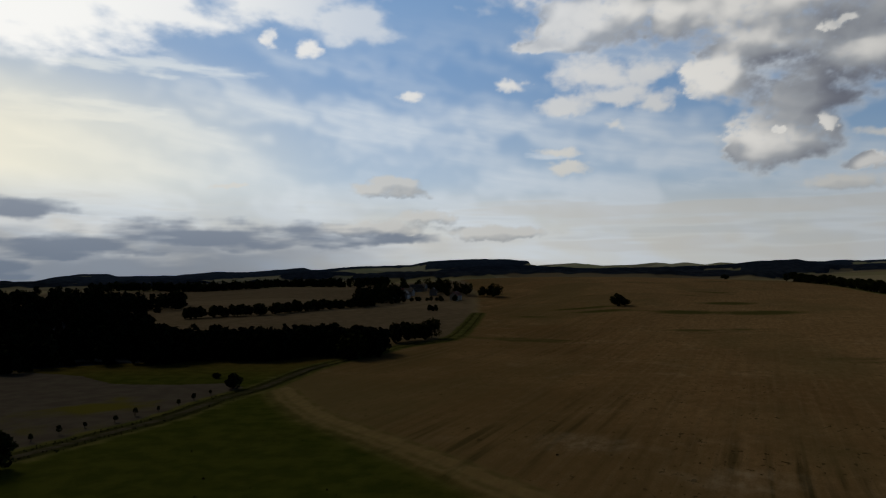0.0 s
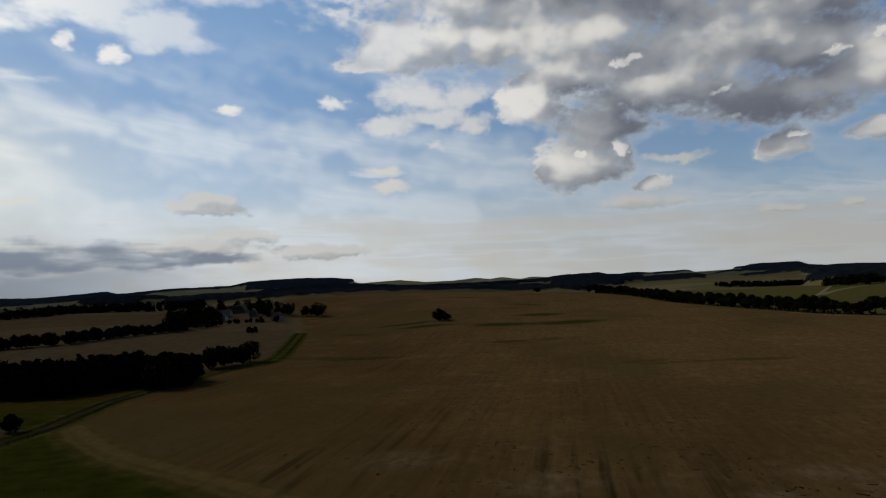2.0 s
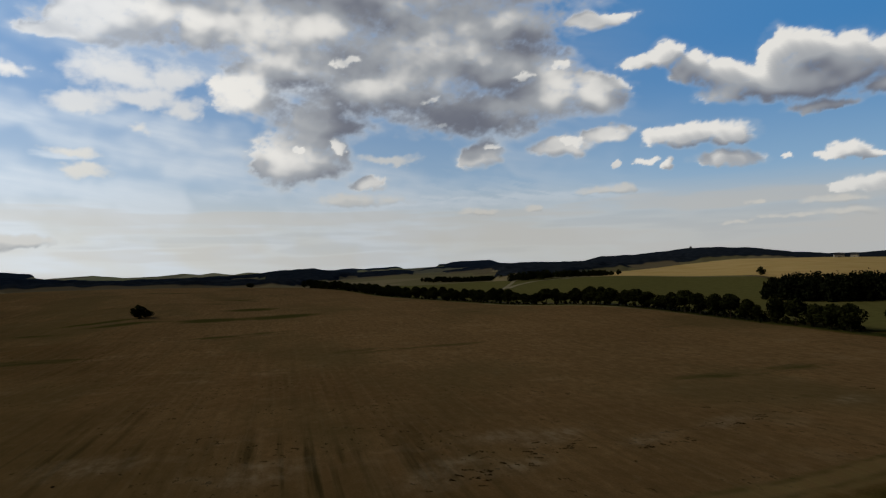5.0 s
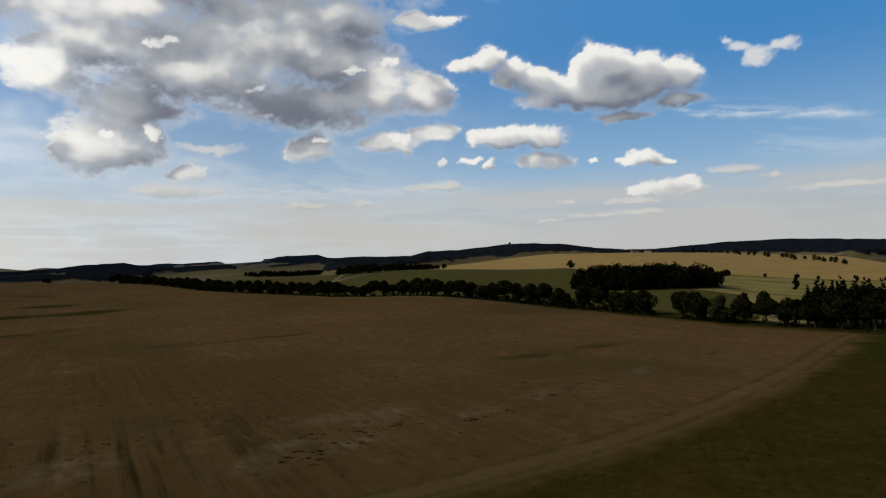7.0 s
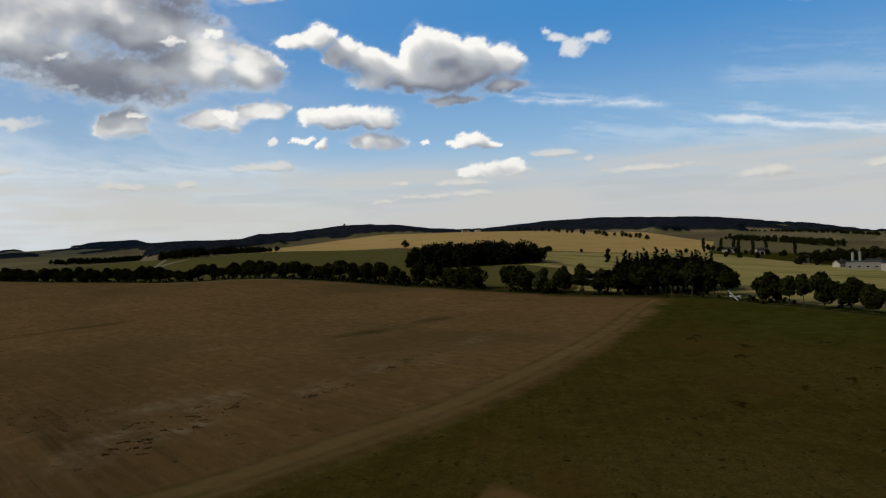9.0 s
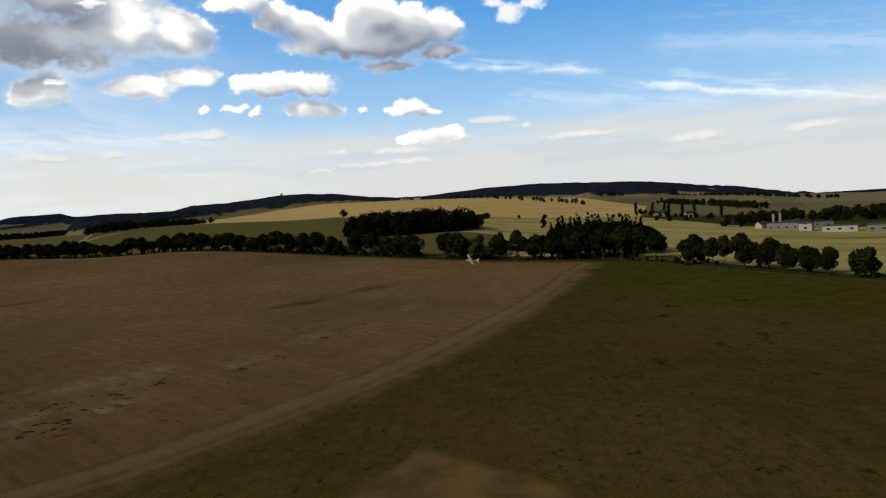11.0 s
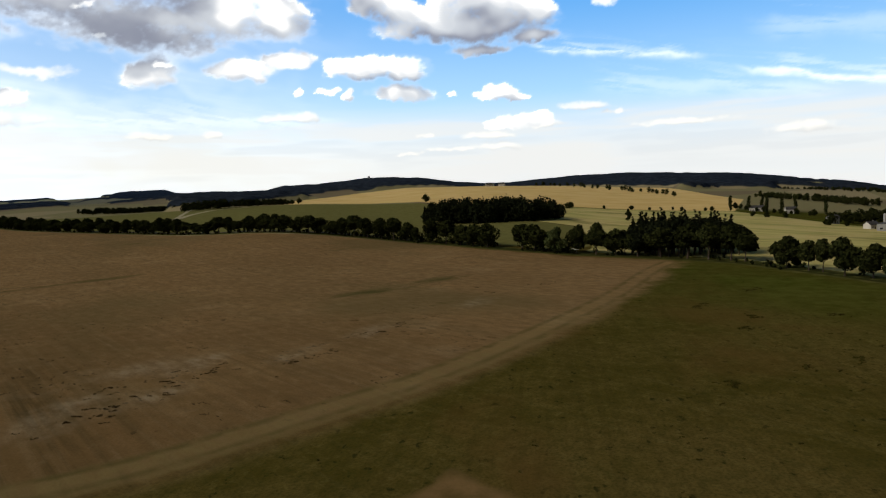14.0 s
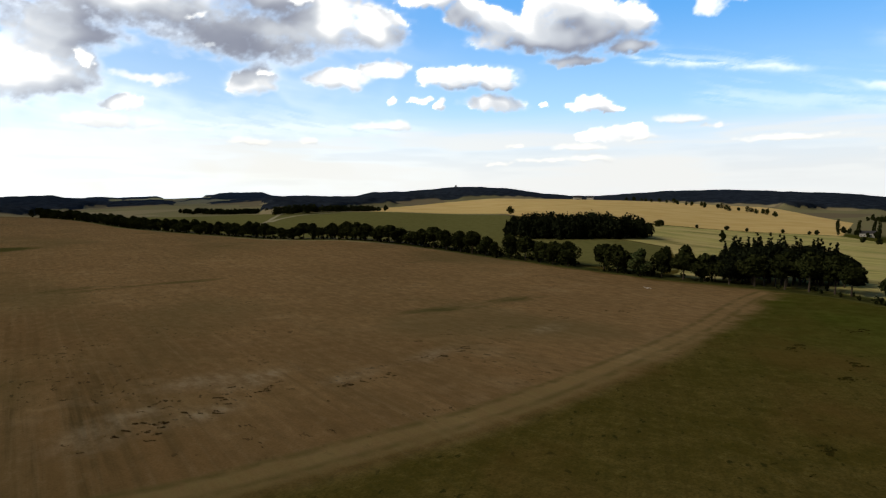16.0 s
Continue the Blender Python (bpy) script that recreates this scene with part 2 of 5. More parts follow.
def curve(pts, step):
    """Points every few metres along a smooth line through pts."""
    p = [Vector((*a, 0)) for a in pts]
    p = [2 * p[0] - p[1]] + p + [2 * p[-1] - p[-2]]
    out = []
    for a, b, c, d in zip(p[:-3], p[1:-2], p[2:-1], p[3:]):
        n = max(1, int((c - b).length / step))
        out += [cubic(a, b, c, d, i / n) for i in range(n)]
    out.append(p[-2])
    return [(v.x, v.y) for v in out]


# the avenue of trees behind the harvested field, from the near end to the far end
AVENUE = curve([(203, -118), (235, -77), (262, -57), (291, -36), (317, -16), (344, 28), (356, 64), (371, 103), (402, 158), (433, 250), (451, 365), (472, 489),
                (511, 654), (554, 808), (592, 986)], 4.0)
TRACK = curve([(120, -40), (-60, 60), (-110, 105), (-84, 146), (-71, 171), (-63, 188), (-56, 215), (-48, 235), (-42, 263), (-36, 288), (-17, 331), (3, 366), (30, 395), (48, 473), (66, 570)][2:], 5.0)
FIELD_EDGE = curve([(-46, 230), (-38, 206), (-28, 183), (-18, 167), (-5, 147), (4, 132), (14, 115), (30, 92), (48, 74), (62, 63), (73, 56), (89, 49), (104, 43), (120, 37), (143, 31), (177, 24), (226, 16), (290, 10), (320, 5)], 5.0)
STUBBLE = FIELD_EDGE + [(x - 9, y) for x, y in AVENUE if y > 10] + [polar(31, 1300), polar(20, 1330), polar(10, 1330), polar(5, 1150), polar(6.5, 800)] + TRACK[:7:-1][:-1]
GREEN = [(x + 14, y) for x, y in AVENUE if y > 62] + [polar(33, 1400), polar(45, 1300), polar(54, 1100), polar(60, 1010), polar(67, 960), polar(71, 780), polar(74.5, 612), polar(80.3, 525), polar(81.5, 400)]
WHEAT = [polar(54, 1130), polar(60, 1040), polar(67, 990), polar(72, 800), polar(78, 900), polar(84, 880), polar(92, 880), polar(92.5, 1350), polar(86, 1900), polar(78, 2120), polar(72, 2050), polar(67, 1850), polar(62, 1680), polar(56, 1500)]
MEADOW = [polar(81.8, 395), polar(80.6, 527), polar(74.8, 615), polar(72.8, 720), polar(78, 890), polar(84, 870), polar(92, 870), polar(100, 700), polar(120, 600), polar(120, 290)] + [(x + 10, y) for x, y in AVENUE if y < 56]
LEFT_FIELD = [(-120, 110)] + [(x - 5, y) for x, y in TRACK if 147 < y < 240] + [(-62, 246), (-82, 244), (-103, 248), (-123, 270), (-166, 290), (-240, 250), (-230, 180)]
TRAMPLED = [(114, 106, 10, 5), (122, 96, 11, 5), (92, 97, 8, 6), (80, 92, 8, 6), (100, 86, 9, 4), (134, 80, 10, 4), (160, 75, 12, 4), (205, 62, 12, 5), (40, 150, 12, 9), (62, 120, 12, 8)]
PATCH = [(83, 24), (73, 5), (30, -18), (20, 20), (58, 30)]

az_steps = np.concatenate([np.arange(-44, 119, 0.17), np.arange(119, 316, 3.0)])
rings = [6.0]
while rings[-1] < 4850:
    rings.append(rings[-1] * 1.0185 + 0.05)
rings = np.array(rings)
AA, RR = np.meshgrid(np.radians(az_steps), rings)
GX, GY = (RR * np.sin(AA)).ravel(), (RR * np.cos(AA)).ravel()
GX, GY = np.append(GX, 0.0), np.append(GY, 0.0)
GZ = terrain(GX, GY)
gr, ga = np.hypot(GX, GY), np.degrees(np.arctan2(GX, GY))
# far woods: blocks of forest on the hills, with a canopy that stands above the fields
wood_noise = fbm(GX / 520 + 3, GY / 300 + 8, 4)


def within(a0, a1, r0, r1, soft_a=1.5, soft_r=60):
    """1 between two bearings and two distances."""
    return smooth(a0 - soft_a, a0 + soft_a, ga) * (1 - smooth(a1 - soft_a, a1 + soft_a, ga)) * smooth(r0 - soft_r, r0 + soft_r, gr) * (1 - smooth(r1 - soft_r, r1 + soft_r, gr))


# where woods gather (+) and where open fields lie (-): bearings, distances, amount
lean = np.zeros(GX.shape)
# bearings 11.5 to 28: pale fields, standing in for the ridge's haze too
for a0, a1, r0, r1, amount in ((-4, 30, 1400, 2050, 0.30), (-44, -4, 3050, 4800, 0.22), (-44, -4, 2000, 2900, -0.10), (2, 11, 3000, 3700, 0.3), (2, 11, 2150, 2900, -0.06), (11.5, 28, 3000, 4800, -0.30),
                               (11.5, 27, 2100, 2950, -0.08), (27.5, 33, 2300, 2900, 0.3), (33.5, 46, 1300, 2450, -0.4), (34, 42, 2500, 4800, -0.14), (42, 47, 3900, 4800, 0.1), (47.5, 54.5, 1350, 2900, 0.3), (53, 71, 1800, 3100, 0.36),
                               (70.5, 77, 2050, 3100, 0.25), (77, 94.5, 2000, 3100, 0.36), (90, 94, 1300, 2150, -0.3), (94, 118, 1200, 2350, -0.30), (94.5, 118, 2350, 3000, -0.02)):
    lean += amount * within(a0, a1, r0, r1)
open_land = np.maximum.reduce([area(GX, GY, p) for p in (STUBBLE, GREEN, WHEAT, MEADOW)])
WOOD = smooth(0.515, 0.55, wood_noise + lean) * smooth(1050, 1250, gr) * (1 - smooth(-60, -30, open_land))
canopy = smooth(0.49, 0.60, wood_noise + lean) * (WOOD > 0) * WOOD ** 0.5
GZ = GZ + canopy * (9 + 5 * smooth(1400, 2600, gr) + 10 * (1 - 0.7 * smooth(1400, 2600, gr)) * value_noise(GX / 26, GY / 26)) * smooth(1050, 1300, gr)

nr, na = len(rings), len(az_steps)
idx = np.arange(nr * na).reshape(nr, na)
nxt = np.roll(idx, -1, axis=1)
quads = np.stack([idx[:-1], nxt[:-1], nxt[1:], idx[1:]], -1).reshape(-1, 4)
fan = np.stack([nxt[0], idx[0], np.full(na, nr * na)], -1)


def fast_mesh(name, verts, quads=None, tris=None, shade_smooth=False):
    me = bpy.data.meshes.new(name)
    nq, nt = (0 if quads is None else len(quads)), (0 if tris is None else len(tris))
    loops = np.concatenate([np.asarray(a).ravel() for a in (quads, tris) if a is not None]).astype(np.int32)
    me.vertices.add(len(verts))
    me.vertices.foreach_set("co", np.asarray(verts, np.float32).ravel())
    me.loops.add(len(loops))
    me.loops.foreach_set("vertex_index", loops)
    me.polygons.add(nq + nt)
    start = np.concatenate([np.arange(nq) * 4, nq * 4 + np.arange(nt) * 3]).astype(np.int32)
    me.polygons.foreach_set("loop_start", start)
    me.update(calc_edges=True)
    me.polygons.foreach_set("use_smooth", np.full(nq + nt, shade_smooth, bool))
    return me


ground_mesh = fast_mesh("ground", np.stack([GX, GY, GZ], -1), quads, fan, True)


def put_attr(me, name, values):
    a = me.attributes.new(name, "FLOAT", "POINT")
    a.data.foreach_set("value", np.asarray(values, np.float32))


lim = lambda d: np.clip(d / 10.0, -1, 1)
put_attr(ground_mesh, "stubble", lim(area(GX, GY, STUBBLE)))
put_attr(ground_mesh, "green_field", lim(area(GX, GY, GREEN)))
put_attr(ground_mesh, "wheat", lim(area(GX, GY, WHEAT)))
put_attr(ground_mesh, "meadow", lim(area(GX, GY, MEADOW)))
put_attr(ground_mesh, "left_field", lim(area(GX, GY, LEFT_FIELD)))
put_attr(ground_mesh, "bare_patch", lim(area(GX, GY, PATCH)))
# floor of the valley wood, given the same dark colour as the far woods
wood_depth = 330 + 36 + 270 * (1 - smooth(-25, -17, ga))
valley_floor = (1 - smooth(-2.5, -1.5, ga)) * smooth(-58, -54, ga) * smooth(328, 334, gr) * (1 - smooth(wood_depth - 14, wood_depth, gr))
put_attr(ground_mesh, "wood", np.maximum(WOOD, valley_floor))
put_attr(ground_mesh, "lush", (1 - smooth(-10, 45, GX)) * smooth(60, 110, GY) * (1 - smooth(240, 330, GY)) + 0.55 * smooth(150, 290, GX) * (1 - smooth(0, 40, GY)))
put_attr(ground_mesh, "fresh", smooth(120, 280, GX) * (1 - smooth(-10, 30, GY)))
put_attr(ground_mesh, "row_marks", np.exp(-((GX - 45) / 55) ** 2 - ((GY - 115) / 70) ** 2))
put_attr(ground_mesh, "far", smooth(330, 420, gr) * (1 - smooth(60, 70, ga)) + smooth(900, 1000, gr))
put_attr(ground_mesh, "valley_fields", (1 - smooth(5.5, 7.5, ga)) * smooth(-60, -56, ga) * smooth(330, 360, gr) * (1 - smooth(1060, 1090, gr)))
put_attr(ground_mesh, "edge_distance", np.clip(polyline_distance(GX, GY, FIELD_EDGE) / 20, 0, 1))
weedy = np.zeros(GX.shape)
for az, r, w, h in ((23.1, 560, 26, 16), (29.2, 575, 34, 22), (17.0, 560, 30, 9), (15.5, 590, 40, 8), (26.5, 660, 30, 14)):
    cx, cy = polar(az, r)
    weedy += np.exp(-((GX - cx) / w) ** 2 - ((GY - cy) / h) ** 2)
put_attr(ground_mesh, "weedy", weedy)
trampled = np.zeros(GX.shape)
for x, y, w, h in TRAMPLED:
    trampled += np.exp(-((GX - x) / w) ** 2 - ((GY - y) / h) ** 2)
put_attr(ground_mesh, "trampled", np.clip(trampled * (0.3 + 1.4 * fbm(GX / 7 + 3, GY / 7 + 8, 4)) - 0.2, 0, 1))
put_attr(ground_mesh, "verge", np.clip(1 - np.minimum(polyline_distance(GX, GY, TRACK), polyline_distance(GX, GY, AVENUE)) / 12, 0, 1))


def ground_material():
    k = Mat("fields")
    pos = k.coords()
    fine, mid, big = k.noise(2.2, 5, pos), k.noise(0.16, 5, pos), k.noise(0.018, 4, pos)
    rows = k.noise(1.0, 4, k.stretch(pos, (0.55, 0.012, 0.1), 29))
    rows2 = k.noise(1.0, 5, k.stretch(pos, (0.07, 0.006, 0.1), 29))
    jit = k.math("MULTIPLY", k.math("SUBTRACT", mid, 0.5), 0.5)

    def zone(name, soft=0.08):
        return k.step(k.math("ADD", k.attr(name), jit), -soft, soft)

    place = k.node("ShaderNodeSeparateXYZ", Vector=pos)
    # near grass
    grass = k.mix(k.step(mid, 0.35, 0.7), (0.060, 0.049, 0.010), (0.090, 0.070, 0.018))
    grass = k.mix(k.step(big, 0.42, 0.64, 0.0, 0.8), grass, (0.100, 0.074, 0.022))
    grass = k.mix(k.math("MULTIPLY", k.step(rows, 0.45, 0.75), 0.4), grass, (0.100, 0.082, 0.026))
    grass = k.mix(k.math("MULTIPLY", k.step(fine, 0.4, 0.8), 0.6), grass, (0.026, 0.030, 0.008))
    blades = k.noise(0.55, 6, pos, 0.65)
    grass = k.mix(k.step(blades, 0.42, 0.70, 0.0, 0.5), grass, (0.030, 0.034, 0.008))
    grass = k.mix(k.step(blades, 0.46, 0.28, 0.0, 0.35), grass, (0.120, 0.106, 0.036))
    tufts = k.step(k.noise(0.33, 4, k.stretch(pos, (1.0, 1.6, 1), -20)), 0.60, 0.70)
    grass = k.mix(k.math("MULTIPLY", tufts, 0.75), grass, (0.014, 0.018, 0.006))
    mown = k.noise(1.0, 3, k.stretch(pos, (0.75, 0.010, 0.1), 76))
    grass = k.mix(k.step(mown, 0.46, 0.62, 0.0, 0.17), grass, (0.030, 0.026, 0.007))
    rusty = k.noise(0.028, 4, k.stretch(pos, (1.0, 0.6, 1), 76))
    grass = k.mix(k.step(rusty, 0.50, 0.66, 0.0, 0.5), grass, (0.088, 0.052, 0.016))
    lush = k.mix(k.step(mid, 0.35, 0.65), (0.024, 0.036, 0.005), (0.040, 0.052, 0.008))
    grass = k.mix(k.math("MULTIPLY", k.attr("lush"), 0.85), grass, lush)
    fresh = k.mix(k.step(mid, 0.35, 0.65), (0.044, 0.058, 0.008), (0.066, 0.078, 0.014))
    grass = k.mix(k.math("MULTIPLY", k.attr("fresh"), k.step(rusty, 0.35, 0.6, 0.8, 0.25)), grass, fresh)
    # distant patchwork of fields
    vor = k.node("ShaderNodeTexVoronoi", Scale=0.0034, Vector=k.stretch(pos, (1, 1.9, 0.01), 15))
    pick = k.node("ShaderNodeSeparateColor", Color=vor.outputs["Color"])
    far = k.mix(k.step(pick.outputs[0], 0.3, 0.5), (0.150, 0.128, 0.080), (0.245, 0.215, 0.125))
    far = k.mix(k.step(pick.outputs[1], 0.6, 0.65), far, (0.180, 0.172, 0.088))
    far = k.mix(k.math("MULTIPLY", mid, 0.4), far, (0.135, 0.11, 0.07))
    ploughed = k.mix(k.step(mid, 0.35, 0.65), (0.098, 0.078, 0.050), (0.128, 0.102, 0.066))
    ploughed = k.mix(k.step(pick.outputs[2], 0.55, 0.6, 0.0, 0.5), ploughed, (0.155, 0.125, 0.080))
    ploughed = k.mix(k.step(rows2, 0.45, 0.7, 0.0, 0.5), ploughed, (0.082, 0.070, 0.040))
    far = k.mix(k.attr("valley_fields"), far, ploughed)
    col = k.mix(k.attr("far"), grass, far)
    # harvested stubble: pale straw rows over brown soil
    soil = k.mix(k.step(big, 0.38, 0.66), (0.142, 0.089, 0.038), (0.188, 0.122, 0.055))
    soil = k.mix(k.math("MULTIPLY", k.step(rows2, 0.38, 0.70), 0.4), soil, (0.100, 0.074, 0.032))
    soil = k.mix(k.math("MULTIPLY", k.step(rows, 0.45, 0.75), 0.4), soil, (0.215, 0.155, 0.082))
    soil = k.mix(k.math("MULTIPLY", k.step(fine, 0.35, 0.75), 0.4), soil, (0.070, 0.046, 0.020))
    pale = k.math("MULTIPLY", k.step(k.noise(0.05, 5, pos), 0.56, 0.68), k.step(big, 0.35, 0.6))
    soil = k.mix(k.math("MULTIPLY", pale, 0.32), soil, (0.27, 0.205, 0.125))
    straw = k.noise(0.40, 6, k.stretch(pos, (1.0, 0.45, 1), 29), 0.65)
    soil = k.mix(k.step(straw, 0.44, 0.70, 0.0, 0.45), soil, (0.085, 0.060, 0.027))
    soil = k.mix(k.step(straw, 0.46, 0.28, 0.0, 0.25), soil, (0.250, 0.185, 0.105))
    clumps = k.math("MULTIPLY", k.step(k.noise(0.45, 3, k.stretch(pos, (1.5, 0.7, 1), 29)), 0.60, 0.66), k.step(k.noise(0.035, 3, pos), 0.50, 0.58))
    soil = k.mix(k.math("MULTIPLY", clumps, 0.8), soil, (0.028, 0.022, 0.012))
    streak = k.step(k.noise(1.0, 5, k.stretch(pos, (0.34, 0.011, 0.1), 29), 0.6), 0.45, 0.68)
    streak = k.math("MULTIPLY", streak, k.step(k.noise(0.010, 3, k.stretch(pos, (1.3, 0.6, 1), 29)), 0.42, 0.62, 0.15, 0.9))
    streak = k.math("MULTIPLY", streak, k.step(place.outputs[0], 60.0, 150.0, 1.0, 0.45))
    streak = k.math("MULTIPLY", streak, k.step(k.attr("row_marks"), 0.0, 0.8, 0.6, 1.35), True)
    soil = k.mix(streak, soil, (0.034, 0.029, 0.012))
    # stubble paler towards +x
    paler_soil = k.step(k.math("ADD", place.outputs[0], k.math("MULTIPLY", mid, 60.0)), 90.0, 280.0, 0.0, 0.42)
    soil = k.mix(paler_soil, soil, k.mix(k.step(straw, 0.35, 0.65), (0.255, 0.178, 0.092), (0.185, 0.122, 0.058)))
    # stubble darker towards -x
    darker_soil = k.step(k.math("ADD", place.outputs[0], k.math("MULTIPLY", big, 120.0)), 170.0, 20.0, 0.0, 0.62)
    soil = k.mix(darker_soil, soil, (0.092, 0.070, 0.029))
    broad_tint = k.noise(0.0075, 4, k.stretch(pos, (1.0, 0.6, 1), 29))
    soil = k.mix(k.step(broad_tint, 0.48, 0.62, 0.0, 0.5), soil, (0.092, 0.078, 0.034))
    soil = k.mix(k.math("MULTIPLY", k.attr("trampled"), k.step(straw, 0.30, 0.65, 0.65, 0.1)), soil, (0.255, 0.215, 0.150))
    weeds = k.math("MULTIPLY", k.step(k.noise(0.011, 5, k.stretch(pos, (0.7, 1.6, 1), 20)), 0.60, 0.70), 0.8)
    soil = k.mix(weeds, soil, (0.045, 0.050, 0.016))
    soil = k.mix(k.math("MULTIPLY", k.step(k.math("ADD", k.attr("weedy"), jit), 0.2, 0.75), 0.9), soil, (0.045, 0.050, 0.014))
    # headland along the grass: wheel ruts in pale straw
    edge = k.math("ADD", k.attr("edge_distance"), k.math("MULTIPLY", jit, 0.28))
    worn = k.step(place.outputs[0], 130.0, 260.0, 1.0, 0.25)
    pale_band = k.math("MULTIPLY", k.step(edge, 0.02, 0.10), k.step(edge, 0.42, 0.62, 1.0, 0.0))
    soil = k.mix(k.math("MULTIPLY", k.math("MULTIPLY", pale_band, worn), k.step(straw, 0.3, 0.7, 0.2, 0.65)), soil, (0.185, 0.146, 0.062))
    for a in (0.20, 0.50):
        rut = k.math("MULTIPLY", k.step(edge, a - 0.09, a), k.step(edge, a, a + 0.09, 1.0, 0.0))
        soil = k.mix(k.math("MULTIPLY", rut, k.step(mid, 0.35, 0.6, 0.15, 0.65)), soil, (0.070, 0.062, 0.022))
    ragged = k.math("MULTIPLY", k.math("SUBTRACT", k.noise(0.045, 4, pos), 0.5), k.step(place.outputs[0], 120.0, 240.0, 0.3, 2.2))
    col = k.mix(k.step(k.math("ADD", k.math("ADD", k.attr("stubble"), jit), ragged), -0.5, 0.5), col, soil)
    green = k.mix(k.step(mid, 0.3, 0.7), (0.105, 0.106, 0.036), (0.130, 0.128, 0.046))
    col = k.mix(zone("green_field"), col, green)
    # ripe wheat; the sunlight on it is put into a raised base colour
    corn = k.mix(k.step(big, 0.3, 0.7), (0.52, 0.38, 0.15), (0.60, 0.45, 0.20))
    corn = k.mix(k.math("MULTIPLY", rows2, 0.35), corn, (0.40, 0.29, 0.11))
    col = k.mix(zone("wheat"), col, corn)
    # meadow stripes, their sunlit brightness likewise carried by the colour
    mead = k.mix(k.step(rows2, 0.35, 0.65), (0.42, 0.38, 0.15), (0.26, 0.26, 0.09))
    mead = k.mix(k.step(big, 0.45, 0.65), mead, (0.42, 0.36, 0.16))
    swath = k.noise(1.0, 4, k.stretch(pos, (0.035, 0.006, 0.1), 28))
    mead = k.mix(k.step(swath, 0.54, 0.64, 0.0, 0.7), mead, (0.150, 0.150, 0.050))
    col = k.mix(zone("meadow"), col, mead)
    left = k.mix(k.step(mid, 0.3, 0.7), (0.056, 0.049, 0.040), (0.074, 0.066, 0.052))
    left = k.mix(k.step(big, 0.56, 0.66), left, (0.075, 0.070, 0.014))
    col = k.mix(zone("left_field"), col, left)
    bare = k.mix(k.step(mid, 0.35, 0.65), (0.165, 0.108, 0.046), (0.092, 0.066, 0.024))
    col = k.mix(zone("bare_patch", 0.1), col, bare)
    verge = k.mix(k.step(mid, 0.35, 0.7), (0.045, 0.052, 0.014), (0.085, 0.082, 0.026))
    col = k.mix(k.step(k.math("ADD", k.attr("verge"), jit), 0.35, 0.6), col, verge)
    near_verge = k.math("MULTIPLY", k.step(k.math("ADD", k.attr("verge"), k.math("MULTIPLY", jit, 0.3)), 0.62, 0.74), k.step(k.attr("verge"), 0.86, 0.92, 1.0, 0.0))
    near_verge = k.math("MULTIPLY", near_verge, k.step(place.outputs[1], 290.0, 340.0, 1.0, 0.15))
    col = k.mix(k.math("MULTIPLY", near_verge, k.step(mid, 0.3, 0.6, 0.4, 0.9)), col, (0.020, 0.023, 0.008))
    # blue haze of distance is put into the woods' dark base colour
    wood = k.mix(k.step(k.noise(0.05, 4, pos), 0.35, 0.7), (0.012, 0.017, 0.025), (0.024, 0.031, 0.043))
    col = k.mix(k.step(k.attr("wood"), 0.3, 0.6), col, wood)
    return k.done(col, 0.95, k.math("ADD", fine, k.math("MULTIPLY", mid, 2.0)), 0.3, 0.2, 0.0)


ground = new("ground", ground_mesh)
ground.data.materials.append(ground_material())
tagged(ground, "rolling farmland with brown harvested field, dark grass and distant woods", "ground", kind="structure")


# ---- sky backdrop: a far shell with cloud cover worked out on its grid ----
SKY_AZ = np.arange(-44, 118.01, 0.11)
SKY_EL = np.arange(-1.0, 28.51, 0.095)
SA, SE = np.meshgrid(SKY_AZ, SKY_EL)

# clouds: bearing, elevation, half width, half height, all in degrees
HIGH_LEFT = [(-29, 19, 11, 4.6), (-20, 20.5, 8, 2.4), (-9, 21.5, 6, 2.4), (-4.0, 20.4, 4.6, 2.0), (-38, 20, 9, 7), (-12, 25, 20, 4)]
SMALL_LEFT = [(-14.1, 7.3, 1.1, 0.17), (1.3, 15.0, 1.0, 0.43), (-10.6, 19.0, 0.8, 0.6), (-7.6, 18.4, 1.1, 0.68), (9.8, 15.8, 1.2, 0.43), (14.5, 8.9, 1.8, 0.44), (13.6, 10.2, 1.8, 0.35)]
GREY_LEFT = [(-0.6, 7.1, 3.4, 0.75), (0.4, 7.8, 1.8, 0.6), (2.6, 4.7, 2.8, 0.8), (-2.0, 3.9, 5.0, 0.7), (8.5, 3.6, 4.6, 0.6)]
BIG_CUMULUS = [(24.6, 20.2, 8.6, 2.2), (16.4, 20.1, 4.6, 1.9), (13.7, 18.6, 3.0, 0.6), (31.9, 21, 3, 2.2), (26.2, 15.2, 3.0, 2.0), (37.0, 15.6, 6.7, 2.3), (45.8, 13.6, 6.4, 2.0),
               (51.8, 14.9, 2.7, 2.1), (55.9, 14.4, 2.2, 1.4), (32.4, 13.2, 3.6, 1.4), (30.5, 9.8, 3.3, 1.8), (33.6, 10.7, 0.9, 1.1), (36.1, 8.0, 1.5, 0.5), (44.2, 19.8, 7.7, 2.7), (34, 24, 20, 4.0), (38, 18, 9, 2.4), (48.5, 17, 4.2, 1.7), (31.4, 11.9, 2.8, 1.5), (30, 17.5, 5, 2)]
